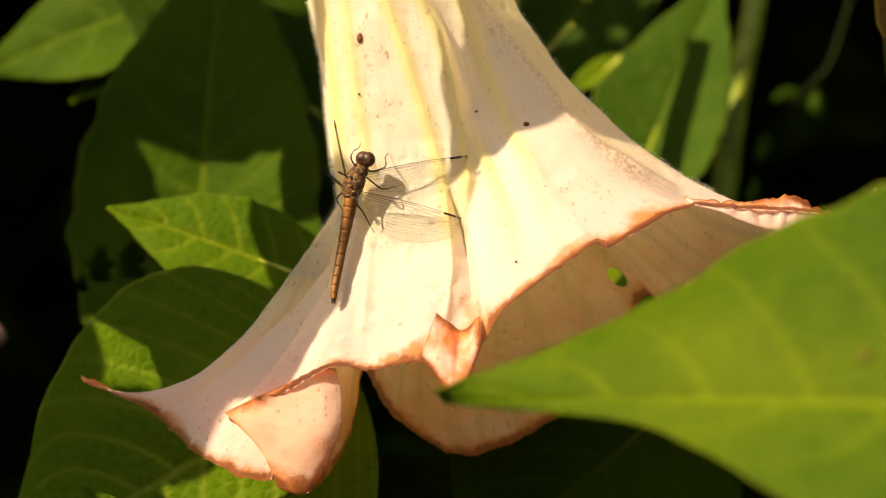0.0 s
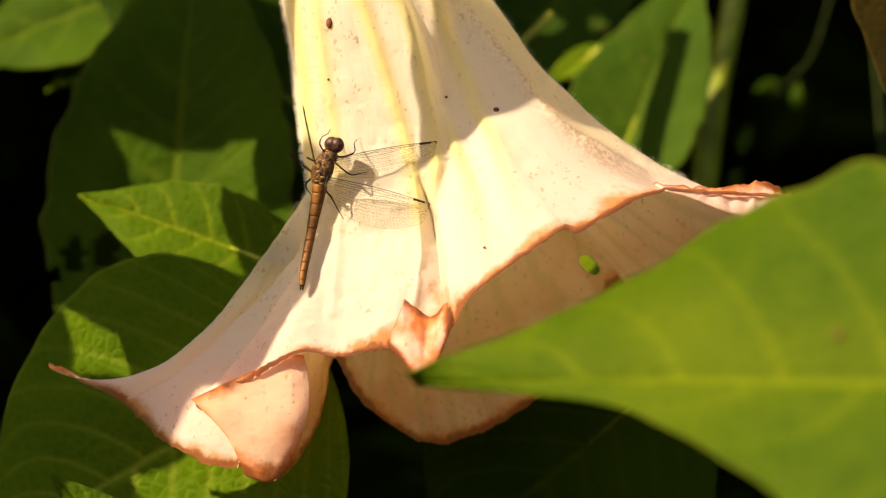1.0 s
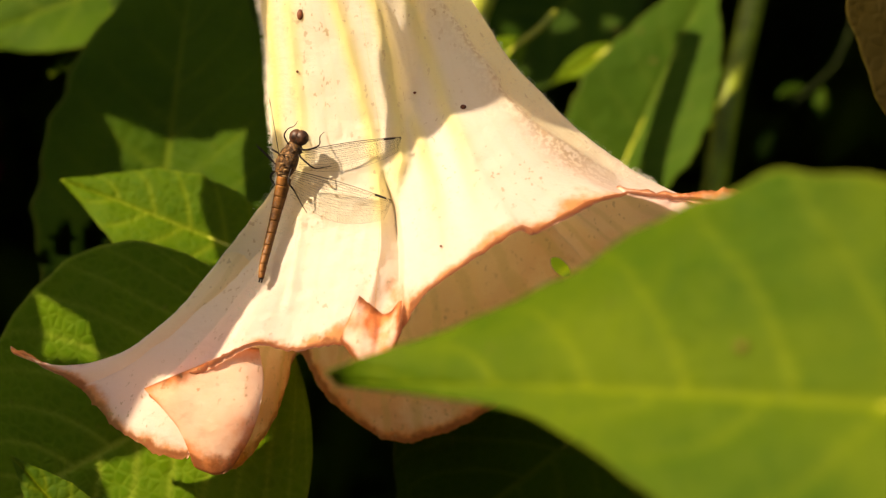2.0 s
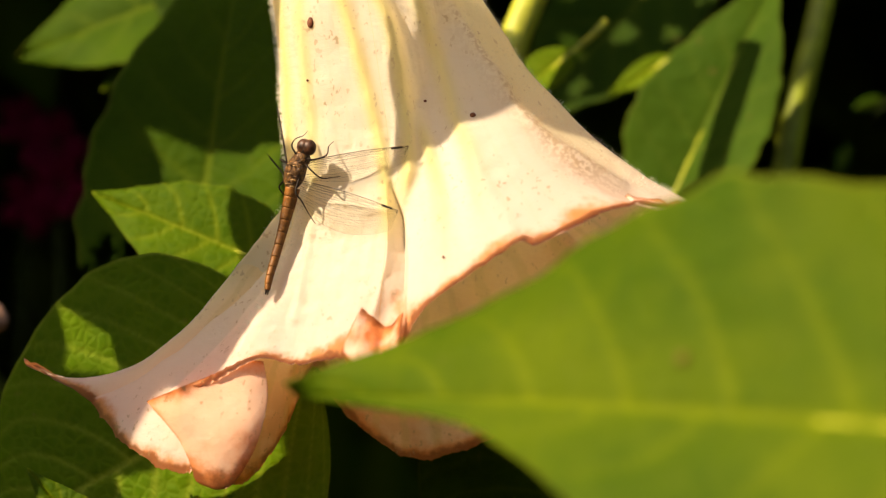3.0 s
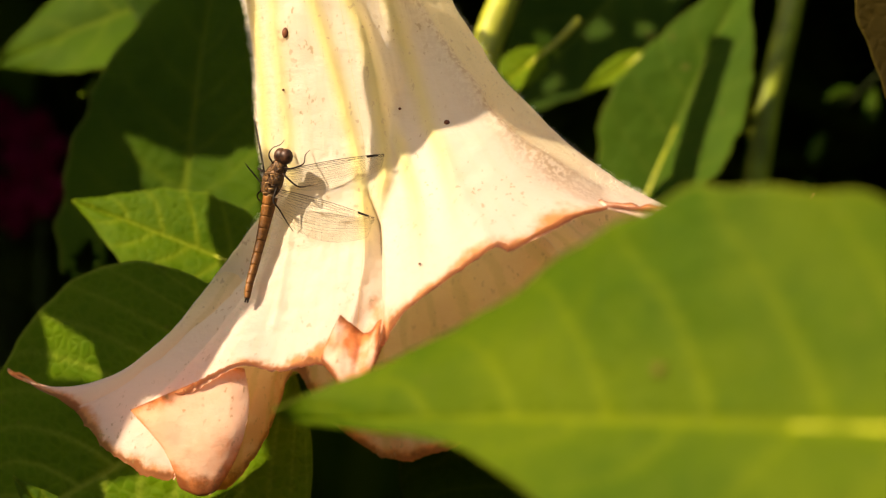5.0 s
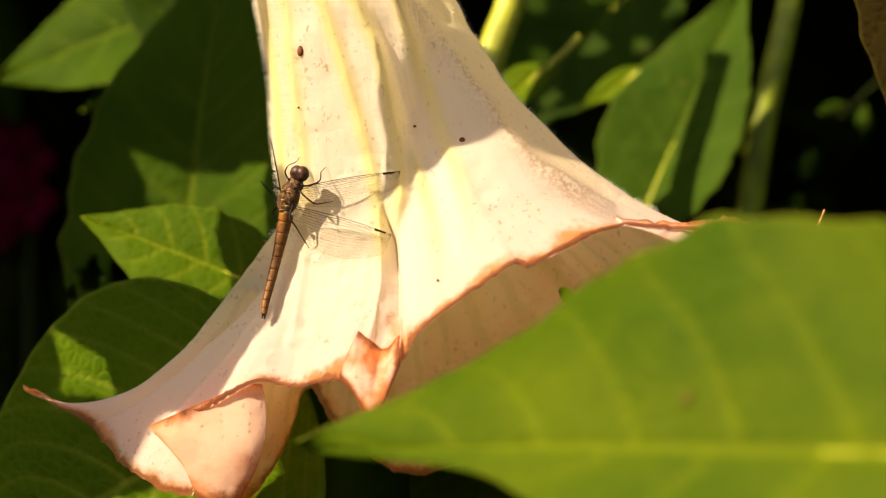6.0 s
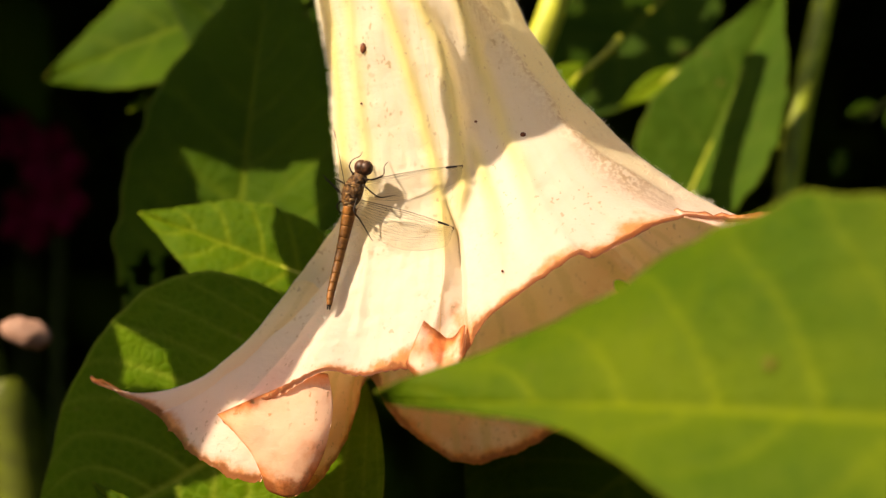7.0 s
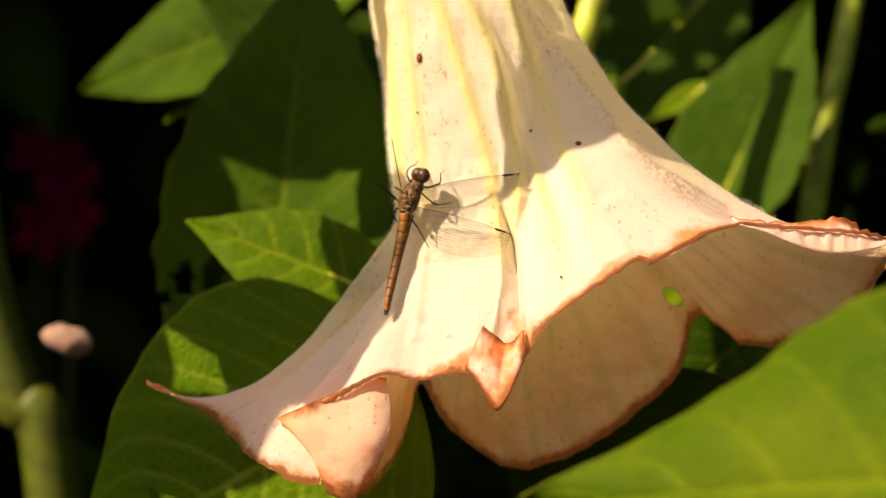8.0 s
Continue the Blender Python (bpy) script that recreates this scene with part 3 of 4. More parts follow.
        bm = bmesh.new()
        bmesh.ops.create_uvsphere(bm, u_segments=12, v_segments=8, radius=0.001)
        bmesh.ops.scale(bm, vec=(r, 0.35, r * tall), verts=bm.verts)
        bmesh.ops.translate(bm, vec=near + Vector((0, -0.0002, 0)) - flower.location, verts=bm.verts)
        part("blemish", bm, BLEMISH, flower, "dark rust spot")
    limb("calyx", [(-15, 36, 98, 25.6), (-20, 39, 120, 17), (-26, 42, 150, 10), (-30, 44, 185, 5.5), (-33, 45, 200, 4)], STALK, flower, label="green tubular calyx")
    limb("flower_stalk", [(-33, 45, 198, 3.5), (-36, 48, 215, 3.2), (-30, 70, 240, 3.5), (0, 130, 262, 4), (30, 160, 262, 4)], STALK, flower)
    return flower


build_flower()

# ---- the dragonfly ----


def ball(bm, centre, radii, rot=None, segs=20):
    m = Matrix.Translation(centre) @ (rot.to_4x4() if rot is not None else Matrix()) @ Matrix.Diagonal((*radii, 1))
    bmesh.ops.create_uvsphere(bm, u_segments=segs, v_segments=segs * 2 // 3, radius=1.0, matrix=m)
    return bm


def wing(parent, name, root, tip, back, chord):
    """One wing: membrane, dark veins and the stigma near the tip; root, tip and the chord's way in mm."""
    o = parent.location
    root, tip, back = Vector(root), Vector(tip), Vector(back).normalized()
    span = tip - root
    lift = span.cross(back).normalized()

    def at(s, c):
        lead = 0.5 * math.sin(math.pi * s)
        w = chord * (0.34 + 0.66 * math.sin(math.pi * min(1, s * 0.80 + 0.14))) * (1 if s < 0.93 else math.sqrt(max(0.02, 1 - ((s - 0.93) / 0.07) ** 2)))
        p = root + span * s - back * lead + back * (w * c) + lift * (0.08 * math.sin(c * 14) * (1 - s) * (1 - c))
        return V(*p) - o

    rows, cols = 26, 9
    v = [at(r / (rows - 1), c / (cols - 1)) for r in range(rows) for c in range(cols)]
    blade = mesh_part(name, v, grid_faces(rows, cols), MEMBRANE, parent, "clear wing membrane netted with dark veins")
    verts, faces = [], []

    def line(points, r):
        a, b = tube(points, [r * (1.6 - 0.9 * k / len(points)) for k in range(len(points))], 4, False)
        k = len(verts)
        verts.extend(a)
        faces.extend(tuple(i + k for i in f) for f in b)

    for c, r in ((0.0, 0.070), (0.07, 0.045), (0.13, 0.035), (0.22, 0.034), (0.30, 0.018), (0.38, 0.024), (0.46, 0.014), (0.55, 0.020), (0.64, 0.017), (0.74, 0.020), (0.83, 0.016), (0.92, 0.016), (1.0, 0.016)):
        line([at(s / 20, min(1, c * (1 - 0.25 * (s / 20) * (c < 1)) + 0.012 * math.sin(s * 0.9 + c * 30) * (0 < c < 1))) for s in range(21)], r / 1000)
    rnd = random.Random(len(name))
    for k in range(46):
        s = 0.05 + 0.0205 * k
        line([at(min(1, s + 0.02 * j * (0.6 + rnd.random() * 0.3)), j / 5) for j in range(6)], 0.010 / 1000)
    mesh_part("vein_net", verts, faces, LEG, blade, "dark wing veins")
    sv = [at(s, c) - lift * e for e in (-0.00012, 0.00012) for s in (0.835, 0.90, 0.945) for c in (-0.02, 0.68 / chord)]
    sf = [(0, 1, 3, 2), (2, 3, 5, 4), (6, 8, 9, 7), (8, 10, 11, 9), (0, 2, 8, 6), (2, 4, 10, 8), (1, 7, 9, 3), (3, 9, 11, 5), (0, 6, 7, 1), (4, 5, 11, 10)]
    mesh_part("wing_stigma", sv, sf, LEG, blade, "dark cell near the wing tip", smooth=False)


def build_dragonfly():
    fly = empty("dragonfly", V(-22, -1, 16), "brown dragonfly with clear wings clinging to the flower", "dragonfly")
    o = fly.location
    axis = (V(-18.9, -4, 22.3) - V(-23, -1, 12)).normalized()
    rot = axis.to_track_quat("Z", "Y").to_matrix()
    bm = bmesh.new()
    ball(bm, V(-22.1, -0.6, 16.2) - o, (0.0023, 0.0029, 0.0047), rot)
    ball(bm, V(-20.5, -1.4, 19.3) - o, (0.0021, 0.0022, 0.0024), rot, 14)
    part("thorax", bm, CHITIN, fly, "mottled brown thorax")
    for x, z in ((-22.9, 18.0), (-21.5, 17.6), (-22.8, 15.6), (-21.9, 14.2), (-23.2, 13.2), (-22.2, 12.6)):
        bm = bmesh.new()
        ball(bm, V(x, -2.9, z) - o, (0.0010, 0.00045, 0.00022), rot, 10)
        part("wing_joint", bm, WAX, fly, "pale wing joint")
    bm = bmesh.new()
    ball(bm, V(-19.1, -1.9, 21.9) - o, (0.0023, 0.0019, 0.0018), rot, 18)
    head = part("head", bm, CHITIN_DARK, fly)
    for x, y, z in ((-19.8, -2.4, 22.3), (-18.5, -2.8, 22.1)):
        bm = bmesh.new()
        ball(bm, V(x, y, z) - o, (0.00165, 0.0019, 0.0019), rot, 20)
        part("compound_eye", bm, EYE_SKIN, head, "glossy reddish brown compound eye")
    # abdomen: ten rings, each a little telescoped into the next
    keys = spline([(-22.7, 0.0, 12.4, 1.95), (-23.7, 0.0, 7.5, 1.65), (-24.8, -0.8, 1.5, 1.30), (-25.8, -2.8, -4.5, 1.15), (-26.5, -4.6, -9.0, 1.0), (-26.8, -5.4, -12.3, 0.75)], 20)
    for k in range(10):
        seg = keys[k * 10:k * 10 + 11]
        prof = [0.95, 0.99, 1.0, 1.0, 1.0, 1.0, 1.0, 1.01, 1.02, 1.02, 0.96]
        v, f = tube([V(*p[:3]) - o for p in seg], [p[3] * 0.95 * q / 1000 for p, q in zip(seg, prof)], 14)
        flank = [max(0.0, math.cos(2 * math.pi * i / 14 - 0.4)) ** 2 * 0.5 for i in range(14)]
        mesh_part("abdomen_segment", v, f, ABDOMEN, fly, attrs={"ring": [max(flank[i], 0.8 if r >= 10 else 0.3 if r == 0 else 0.0) for r in range(11) for i in range(14)]})
    limb("tail_clasper", [(-26.5, -5.4, -12.0, 0.35), (-26.6, -5.9, -13.4, 0.2)], LEG, fly, 3, 6)
    limb("tail_clasper", [(-27.0, -5.3, -12.0, 0.35), (-27.2, -5.8, -13.3, 0.2)], LEG, fly, 3, 6)
    legs = (
        [(-18.6, -3.2, 19.4, 0.34), (-16.9, -3.4, 19.2, 0.34), (-14.2, -2.6, 20.4, 0.26), (-14.4, 0.6, 22.7, 0.16), (-13.6, 2.6, 24.0, 0.10)],
        [(-19.2, -2.6, 18.0, 0.36), (-17.3, -4.0, 16.4, 0.32), (-15.0, -3.6, 14.8, 0.26), (-13.0, -0.6, 15.2, 0.18), (-11.4, 1.7, 15.6, 0.10)],
        [(-20.6, -2.0, 15.0, 0.36), (-21.2, -3.6, 11.4, 0.34), (-19.8, -3.0, 9.2, 0.26), (-18.2, -1.4, 6.2, 0.18), (-17.0, 0.4, 4.0, 0.10)],
        [(-21.6, -3.0, 20.4, 0.30), (-22.7, -2.8, 22.4, 0.26), (-22.2, -1.0, 24.2, 0.18), (-21.0, 2.0, 25.2, 0.14), (-20.7, 5.4, 26.6, 0.10)],
        [(-23.8, -1.0, 18.0, 0.34), (-26.0, 0.0, 19.2, 0.28), (-25.6, 6.0, 18.8, 0.14)],
        [(-23.8, 0.0, 14.8, 0.34), (-26.4, 1.4, 12.6, 0.28), (-25.4, 7.0, 10.0, 0.14)],
    )
    for keys in legs:
        limb("leg", [(*k[:3], k[3] * 0.72) for k in keys], LEG, fly, 5, 7)
    wing(fly, "forewing", (-19.4, -2.6, 18.6), (6.0, -6.0, 22.9), (0.16, 0.08, -1), 6.6)
    wing(fly, "hindwing", (-20.4, -2.2, 14.2), (4.4, -8.4, 7.6), (-0.10, 0.02, -1), 9.6)
    wing(fly, "forewing", (-23.8, -2.4, 17.6), (-26.9, -2.0, 32.0), (-0.14, 1, 0.02), 5.6)
    wing(fly, "hindwing", (-24.0, -1.8, 14.8), (-31.0, 10, 20.0), (-0.5, 0.3, 0.6), 3.5)
    return fly


build_dragonfly()

# ---- leaves ----


def leaf(base, tip, normal, width, material, label, name="leaf", sag=0.0, fold=0.15, wave=0.6, veins=7, bow=0.0, shape=0.75, curl=0.0, seed=0, rows=60, cols=33, holes=(), group="shrub leaves", puff=0.5, low=1.0, hang=None, ragged=1.0):
    """A leaf from base to tip (mm), its upper face towards normal; width in mm over all."""
    b, t = Vector(base), Vector(tip)
    axis = t - b
    length = axis.length
    axis.normalize()
    nrm = Vector(normal)
    nrm = (nrm - axis * nrm.dot(axis)).normalized()
    side = axis.cross(nrm)
    root = empty(name, V(*b), label, "leaf", group)
    verts, vein, rim, keep = [], [], [], []
    half = cols // 2
    rnd = random.Random(seed)
    k1, k2 = rnd.uniform(0, 6), rnd.uniform(0, 6)
    for r in range(rows):
        s = r / (rows - 1)
        prof = (math.sin(math.pi * s ** shape) ** 0.85) if 0 < s < 1 else 0.0
        prof = max(prof * (1 - 0.35 * max(0, s - 0.7) / 0.3), 0.012)
        w = width / 2 * prof * (1 + ragged * (0.02 * math.sin(s * 40 + k1) + 0.015 * math.sin(s * 71 + k2)))
        centre = axis * (s * length) + nrm * (sag * 4 * s * (1 - s) - curl * s ** 3) + side * (bow * 4 * s * (1 - s))
        for c in range(cols):
            u = (c - half) / half
            au = abs(u)
            ph = (s - 0.30 * au ** 1.25 * (width / length) * 1.2 + (0.03 if u > 0 else 0)) * veins / 0.92
            d = abs(ph - round(ph)) * length / veins * 0.92
            lat = math.exp(-(d / 0.75) ** 2) * (1 - 0.6 * au) if round(ph) >= 1 or s > 0.02 else 0
            mid = math.exp(-(u * w / (0.9 - 0.6 * s)) ** 2)
            ve = max(lat * 0.8, mid)
            lift = fold * au * w + wave * au ** 2 * math.sin(s * 11 + k1 + (1.7 if u > 0 else 0)) * (width / 40)
            lift += puff * (1 - lat) * math.sin(math.pi * min(1, au * 1.05)) * 0.8 - 0.5 * mid
            q = Vector((u * w, s * length, seed * 9.7)) / 6
            lift += noise.noise(q) * 0.35 + noise.noise(q * 2.3) * 0.15
            far = max(0.0, min(1.0, (0.8 - s) / 0.55))
            ww = w * (low + (1 - low) * far * far * (3 - 2 * far)) if u < 0 else w
            lift *= ww / w
            p = centre + side * (u * ww) + nrm * lift
            verts.append(p / 1000)
            vein.append(ve)
            rim.append(au)
            keep.append((u * w, s * length))
    faces = []
    for f in grid_faces(rows, cols):
        x = sum(keep[i][0] for i in f) / 4
        y = sum(keep[i][1] for i in f) / 4
        if all(((x - hx) / hr) ** 2 + ((y - hy) / (hr * 1.3)) ** 2 > 1 + 0.4 * math.sin(5 * math.atan2(y - hy, x - hx)) for hx, hy, hr in holes):
            faces.append(f)
    ob = mesh_part("blade", verts, faces, material, root, attrs={"vein": vein, "rim": rim})
    thicken(ob, 0.0004)
    pts = [(-axis * 14 + nrm * 3) / 1000, (-axis * 7 + nrm * 0.5) / 1000, Vector(), axis * (length * 0.35) / 1000 + nrm * (sag * 0.91 - 0.4) / 1000]
    if hang:
        pts[0] = (Vector(hang) - b) / 1000
        pts[1] = pts[0] * 0.45
    v, fc = tube(pts, [0.0013, 0.0011, 0.0010, 0.0004], 8)
    mesh_part("leaf_stalk", v, fc, STALK, root)
    return root


def build_leaves():
    # behind the flower
    leaf((-28, 60, -12), (-97, 72, 12), (-0.15, -1, 0.45), 31, LEAF, "sunlit green leaf with a pointed tip behind the flower", sag=2, fold=0.1, seed=1, shape=0.8, veins=6, rows=90, cols=41)
    leaf((-24, 38, -33), (-122, 44, -90), (-0.15, -1, 0.10), 101, LEAF_BROAD, "broad green leaf half in shade under the flower", sag=5, fold=0.05, seed=2, shape=0.66, veins=9, wave=0.10, ragged=0.2, rows=150, cols=65)
    leaf((-78, 110, -49), (-71, 140, 109), (-0.2, -1, 0.3), 82, LEAF_HALF_LIT, "large leaf with insect holes, its green darkened for shade", sag=5, seed=3, shape=0.66, veins=9, rows=100, cols=41, holes=((-30, 42, 4.0), (-20, 44, 4.2), (-36, 36, 2.0)))
    leaf((-20, 165, 30), (-118, 168, 96), (0.1, -1, 0.35), 62, LEAF_SHADED, "dark shaded leaf high in the shrub", sag=4, seed=13, shape=0.7)
    leaf((-52, 172, 100), (-160, 174, 61), (-0.1, -1, 0.5), 48, LEAF_HALF_LIT, "pale sunlit leaf high behind the others", sag=3, seed=4, veins=6, shape=1.15, wave=1.6)
    leaf((64, 192, 12), (102, 204, 102), (-0.35, -1, 0.25), 50, LEAF_SOFT, "long soft green leaf beside a stem", sag=2, seed=5, veins=6, fold=0.22, shape=0.62, wave=1.2)
    leaf((78, 232, 120), (10, 226, 44), (-0.2, -1, 0.3), 56, LEAF_SHADED, "dark leaf flecked with sun", sag=2, seed=15)
    leaf((34, 160, 66), (12, 156, 48), (-0.3, -1, 0.4), 15, LEAF, "small sunlit leaf by the stem", seed=16, rows=30, cols=17)
    leaf((66, 205, 70), (44, 202, 56), (-0.3, -1, 0.4), 10, LEAF, "small sunlit leaf by the stem", seed=18, rows=30, cols=17)
    leaf((74, 66, -36), (2, 84, -97), (0.45, -1, -0.2), 98, LEAF_HALF_LIT, "dark leaf in the shade below the flower", sag=4, seed=6, rows=110, cols=49)
    leaf((84, 92, -4), (40, 84, -52), (-0.1, -1, 0.2), 40, LEAF_SHADED, "dark leaf seen through the flower's torn rim", sag=3, seed=7)
    leaf((33.5, 149, -27), (66, 116, 8), (-0.5, -0.8, 0.5), 34, LEAF_FRESH, "small bright leaf behind the hole in the petal", hang=(28.6, 158.2, -36), seed=17, veins=5, rows=30, cols=17)
    leaf((-60, 12, -92), (-94, 20, -61), (0.3, -1, 0.2), 16, LEAF_FRESH, "young leaf with a yellowed edge", sag=1, seed=8, veins=5)
    leaf((127, 62, 125), (160, 60, -5), (-0.3, -1, 0.1), 36, LEAF_OLIVE_SHADED, "olive brown leaf hanging at the edge of the shrub", seed=9)
    leaf((-96, 165, 74), (-128, 168, 50), (-0.1, -1, 0.4), 16, LEAF, "small sunlit leaf behind the others", seed=14, veins=5, rows=30, cols=17)
    # an unseen side branch added towards the sun, its leaves shading those below
    leaf((-230, -100, 190), (-179, -100, 90), (0, -1, 0.02), 60, LEAF, "side leaf that shades the flower's flank", seed=30, rows=40, cols=21, shape=0.6, wave=0.1, fold=0.02, ragged=0.2, hang=(-240, -110, 205))
    leaf((-204, -106, 141), (-270, -106, 120), (0, -1, 0.02), 46, LEAF, "side leaf that shades the flower's long lobe", seed=31, rows=30, cols=17, shape=0.5, wave=0.1, fold=0.02, hang=(-250, -118, 180))
    off = SUN * 190
    for a, b, w, k in (
        ((-22, 38, -16), (-112, 43, -11), 34, 1), ((-48, 38, -18), (-70, 38, -50), 28, 11), ((-58, 36, -50), (-114, 40, -53), 18, 2), ((-90, 36, -48), (-106, 36, -104), 40, 3), ((-99, 45, -12), (-104, 41, -66), 18, 8),
        ((-8, 126, 82), (-165, 120, 68), 76, 4), ((-66, 110, 0), (-128, 106, -6), 36, 5), ((-42, 64, 28), (-38, 62, -22), 22, 6), ((-128, 112, 66), (-131, 106, -14), 34, 7), ((-26, 106, 38), (-44, 108, 2), 22, 9), ((98, 228, 138), (10, 228, 48), 62, 10),
    ):
        # holes in one of these added leaves let sun flecks through
        fleck_holes = ((-14, 46, 2.8), (5, 60, 3.6), (-5, 76, 3.2), (12, 80, 2.6), (-16, 64, 2.4), (2, 92, 2.8), (-8, 102, 2.6), (16, 54, 2.2)) if k == 10 else ()
        leaf(Vector(a) + off, Vector(b) + off, SUN, w, LEAF, "unseen leaf added to shade the leaves below", seed=40 + k, rows=60 if fleck_holes else 30, cols=33 if fleck_holes else 17, wave=0.2, holes=fleck_holes)
    # two unseen leaves added farther out: one shades the tube, one a leaf
    for a, b, w, far in (((29, 2, 100), (6, 0, 11), 50, 150), ((-6, 75, -57), (50, 75, -75), 44, 230)):
        leaf(Vector(a) + SUN * far, Vector(b) + SUN * far, (0, -1, 0.05) if far < 200 else SUN, w, LEAF, "unseen leaf added high up to cast shade", seed=int(far), rows=30, cols=17, wave=0.2, shape=0.7 if far < 200 else 0.6)
    # stems
    for keys, label in (
        ([(125, 236, 130, 4.2), (117, 230, 88, 4.5), (107, 225, 35, 4.8), (100, 222, -60, 5), (98, 222, -400, 7), (98, 222, -1320, 10)], "yellow-green upright stem in the sun"),
        ([(32, 158, 130, 4.6), (22, 150, 87, 4.8), (15, 140, 60, 5), (14, 140, 20, 5.2), (30, 160, -40, 5.4), (70, 200, -100, 6), (90, 220, -300, 7), (90, 220, -1320, 9)], "yellow-green stem rising behind the flower"),
        ([(-214, 200, 90, 8), (-206, 200, 7, 9.5), (-190, 200, -50, 10), (-174, 200, -92, 10.5), (-150, 200, -400, 12), (-160, 200, -1320, 12)], "thick green stem, coloured dark for shade"),
    ):
        c = spline(keys, 8)
        # outer stems get stalk greens with shade mixed into the colour
        skin = STALK_SHADED if keys[0][0] < -100 else STALK_HALF_SHADED if keys[0][0] > 100 else STALK
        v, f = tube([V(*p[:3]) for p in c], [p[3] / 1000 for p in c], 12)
        root = tagged(mesh_part("stem", v, f, skin), label, "stem", "shrub stems")
        for k in (5, 26):
            p, q = Vector(c[k][:3]), Vector(c[k + 1][:3])
            way = (q - p).normalized() * 2.2
            r = c[k][3] / 1000
            nv, nf = tube([V(*(p + way * e)) for e in (-1, -0.5, 0, 0.5, 1)], [r * 1.0, r * 1.03, r * 1.06, r * 1.03, r * 1.0], 12)
            mesh_part("node", nv, nf, skin, root, "ringed stem node")
    # woody branches that carry the leaves
    for keys in (
        [(-420, -260, -1320, 11), (-380, -230, -500, 9), (-300, -160, 60, 6), (-200, -80, 150, 4), (-120, -40, 160, 3), (-110, 60, 185, 2)],
        [(300, -210, -1320, 9), (250, -212, -500, 7), (190, -212, -120, 4), (153, -206, -27, 2), (140, -198, -29, 1.4)],
        [(420, 260, -1320, 9), (380, 230, -300, 7), (300, 150, 190, 4), (200, 90, 195, 3), (140, 66, 160, 1.6), (124, 61, 138, 0.9)],
        [(-300, -160, 60, 5), (-255, -130, 150, 3.5), (-250, -118, 180, 2.5), (-240, -110, 205, 1.3)],
    ):
        c = spline(keys, 8)
        v, f = tube([V(*p[:3]) for p in c], [p[3] / 1000 for p in c], 10)
        tagged(mesh_part("branch", v, f, BARK), "brown woody branch of the shrub", "branch", "shrub branches")


def build_front_leaf():
    return leaf((138, -196, -26), (0, -100, -26), (-0.45, -0.75, 0.5), 76, LEAF_FRESH, "large yellow-green leaf swaying before the flower", sag=3, fold=0.04, seed=21, shape=0.8, veins=8, rows=90, cols=49, wave=2.3, name="near_leaf", low=0.16, puff=1.1)


def spot_on(root, x, z, r):
    """A brown spot on a leaf's face at x, z (mm)."""
    blade = root.children[0]
    near = min((v.co for v in blade.data.vertices), key=lambda c: ((c.x + root.location.x) * 1000 - x) ** 2 + ((c.z + root.location.z - H) * 1000 - z) ** 2)
    bm = bmesh.new()
    bmesh.ops.create_uvsphere(bm, u_segments=12, v_segments=8, radius=0.001)
    bmesh.ops.scale(bm, vec=(r, 0.5, r), verts=bm.verts)
    bmesh.ops.translate(bm, vec=near + Vector((0, -0.0004, 0.0002)), verts=bm.verts)
    part("blemish", bm, BLEMISH_PALE, root, "pale brown spot")


def build_far_twig():
    twig = empty("twig", V(185, 300, 98), "thin twig with small leaves in the dark behind", "twig")
    limb("stalk", [(215, 300, -1310, 4), (205, 302, -300, 3), (185, 300, 98, 0.8), (160, 300, 75, 0.5), (143, 300, 58, 0.35)], TWIG_SHADED, twig)
    for x, z, a in ((149, 66, 200), (156, 66, 265), (136, 48, 250), (131, 30, 255)):
        v = []
        for r in range(7):
            s = r / 6
            w = 3.4 * math.sin(math.pi * (s * 0.94 + 0.03)) ** 0.8
            for u in (-1, -0.5, 0, 0.5, 1):
                d = Vector((math.cos(radians(a)), -0.2, math.sin(radians(a))))
                sd = Vector((-math.sin(radians(a)), 0.1, math.cos(radians(a))))
                v.append(V(*(Vector((x, 300, z)) + d * (s * 13) + sd * (u * w) + Vector((0, 1.5 * u * u - 2 * s * s, 0)))) - twig.location)
        thicken(mesh_part("small_leaf", v, grid_faces(7, 5), LEAF_SHADED, twig, attrs={"vein": [1.0 if i % 5 == 2 else 0.0 for i in range(35)], "rim": [0.3] * 35}), 0.0004)


build_leaves()
build_far_twig()
near_leaf = build_front_leaf()
spot_on(near_leaf, 70.5, -16.5, 1.1)

# ---- ground and shrubbery behind ----


def build_ground():
    v, f = [], []
    n = 60
    for i in range(n):
        for j in range(n):
            x, y = ((i / (n - 1)) * 2 - 1), ((j / (n - 1)) * 2 - 1)
            x, y = 200 * x * abs(x) ** 2, 200 * y * abs(y) ** 2
            v.append((x, y, 0.03 * noise.noise(Vector((x, y, 0))) if abs(x) + abs(y) < 30 else 0))
    tagged(mesh_part("ground", v, grid_faces(n, n), SOIL), "dark bare soil under the shrubs", "ground", kind="structure")


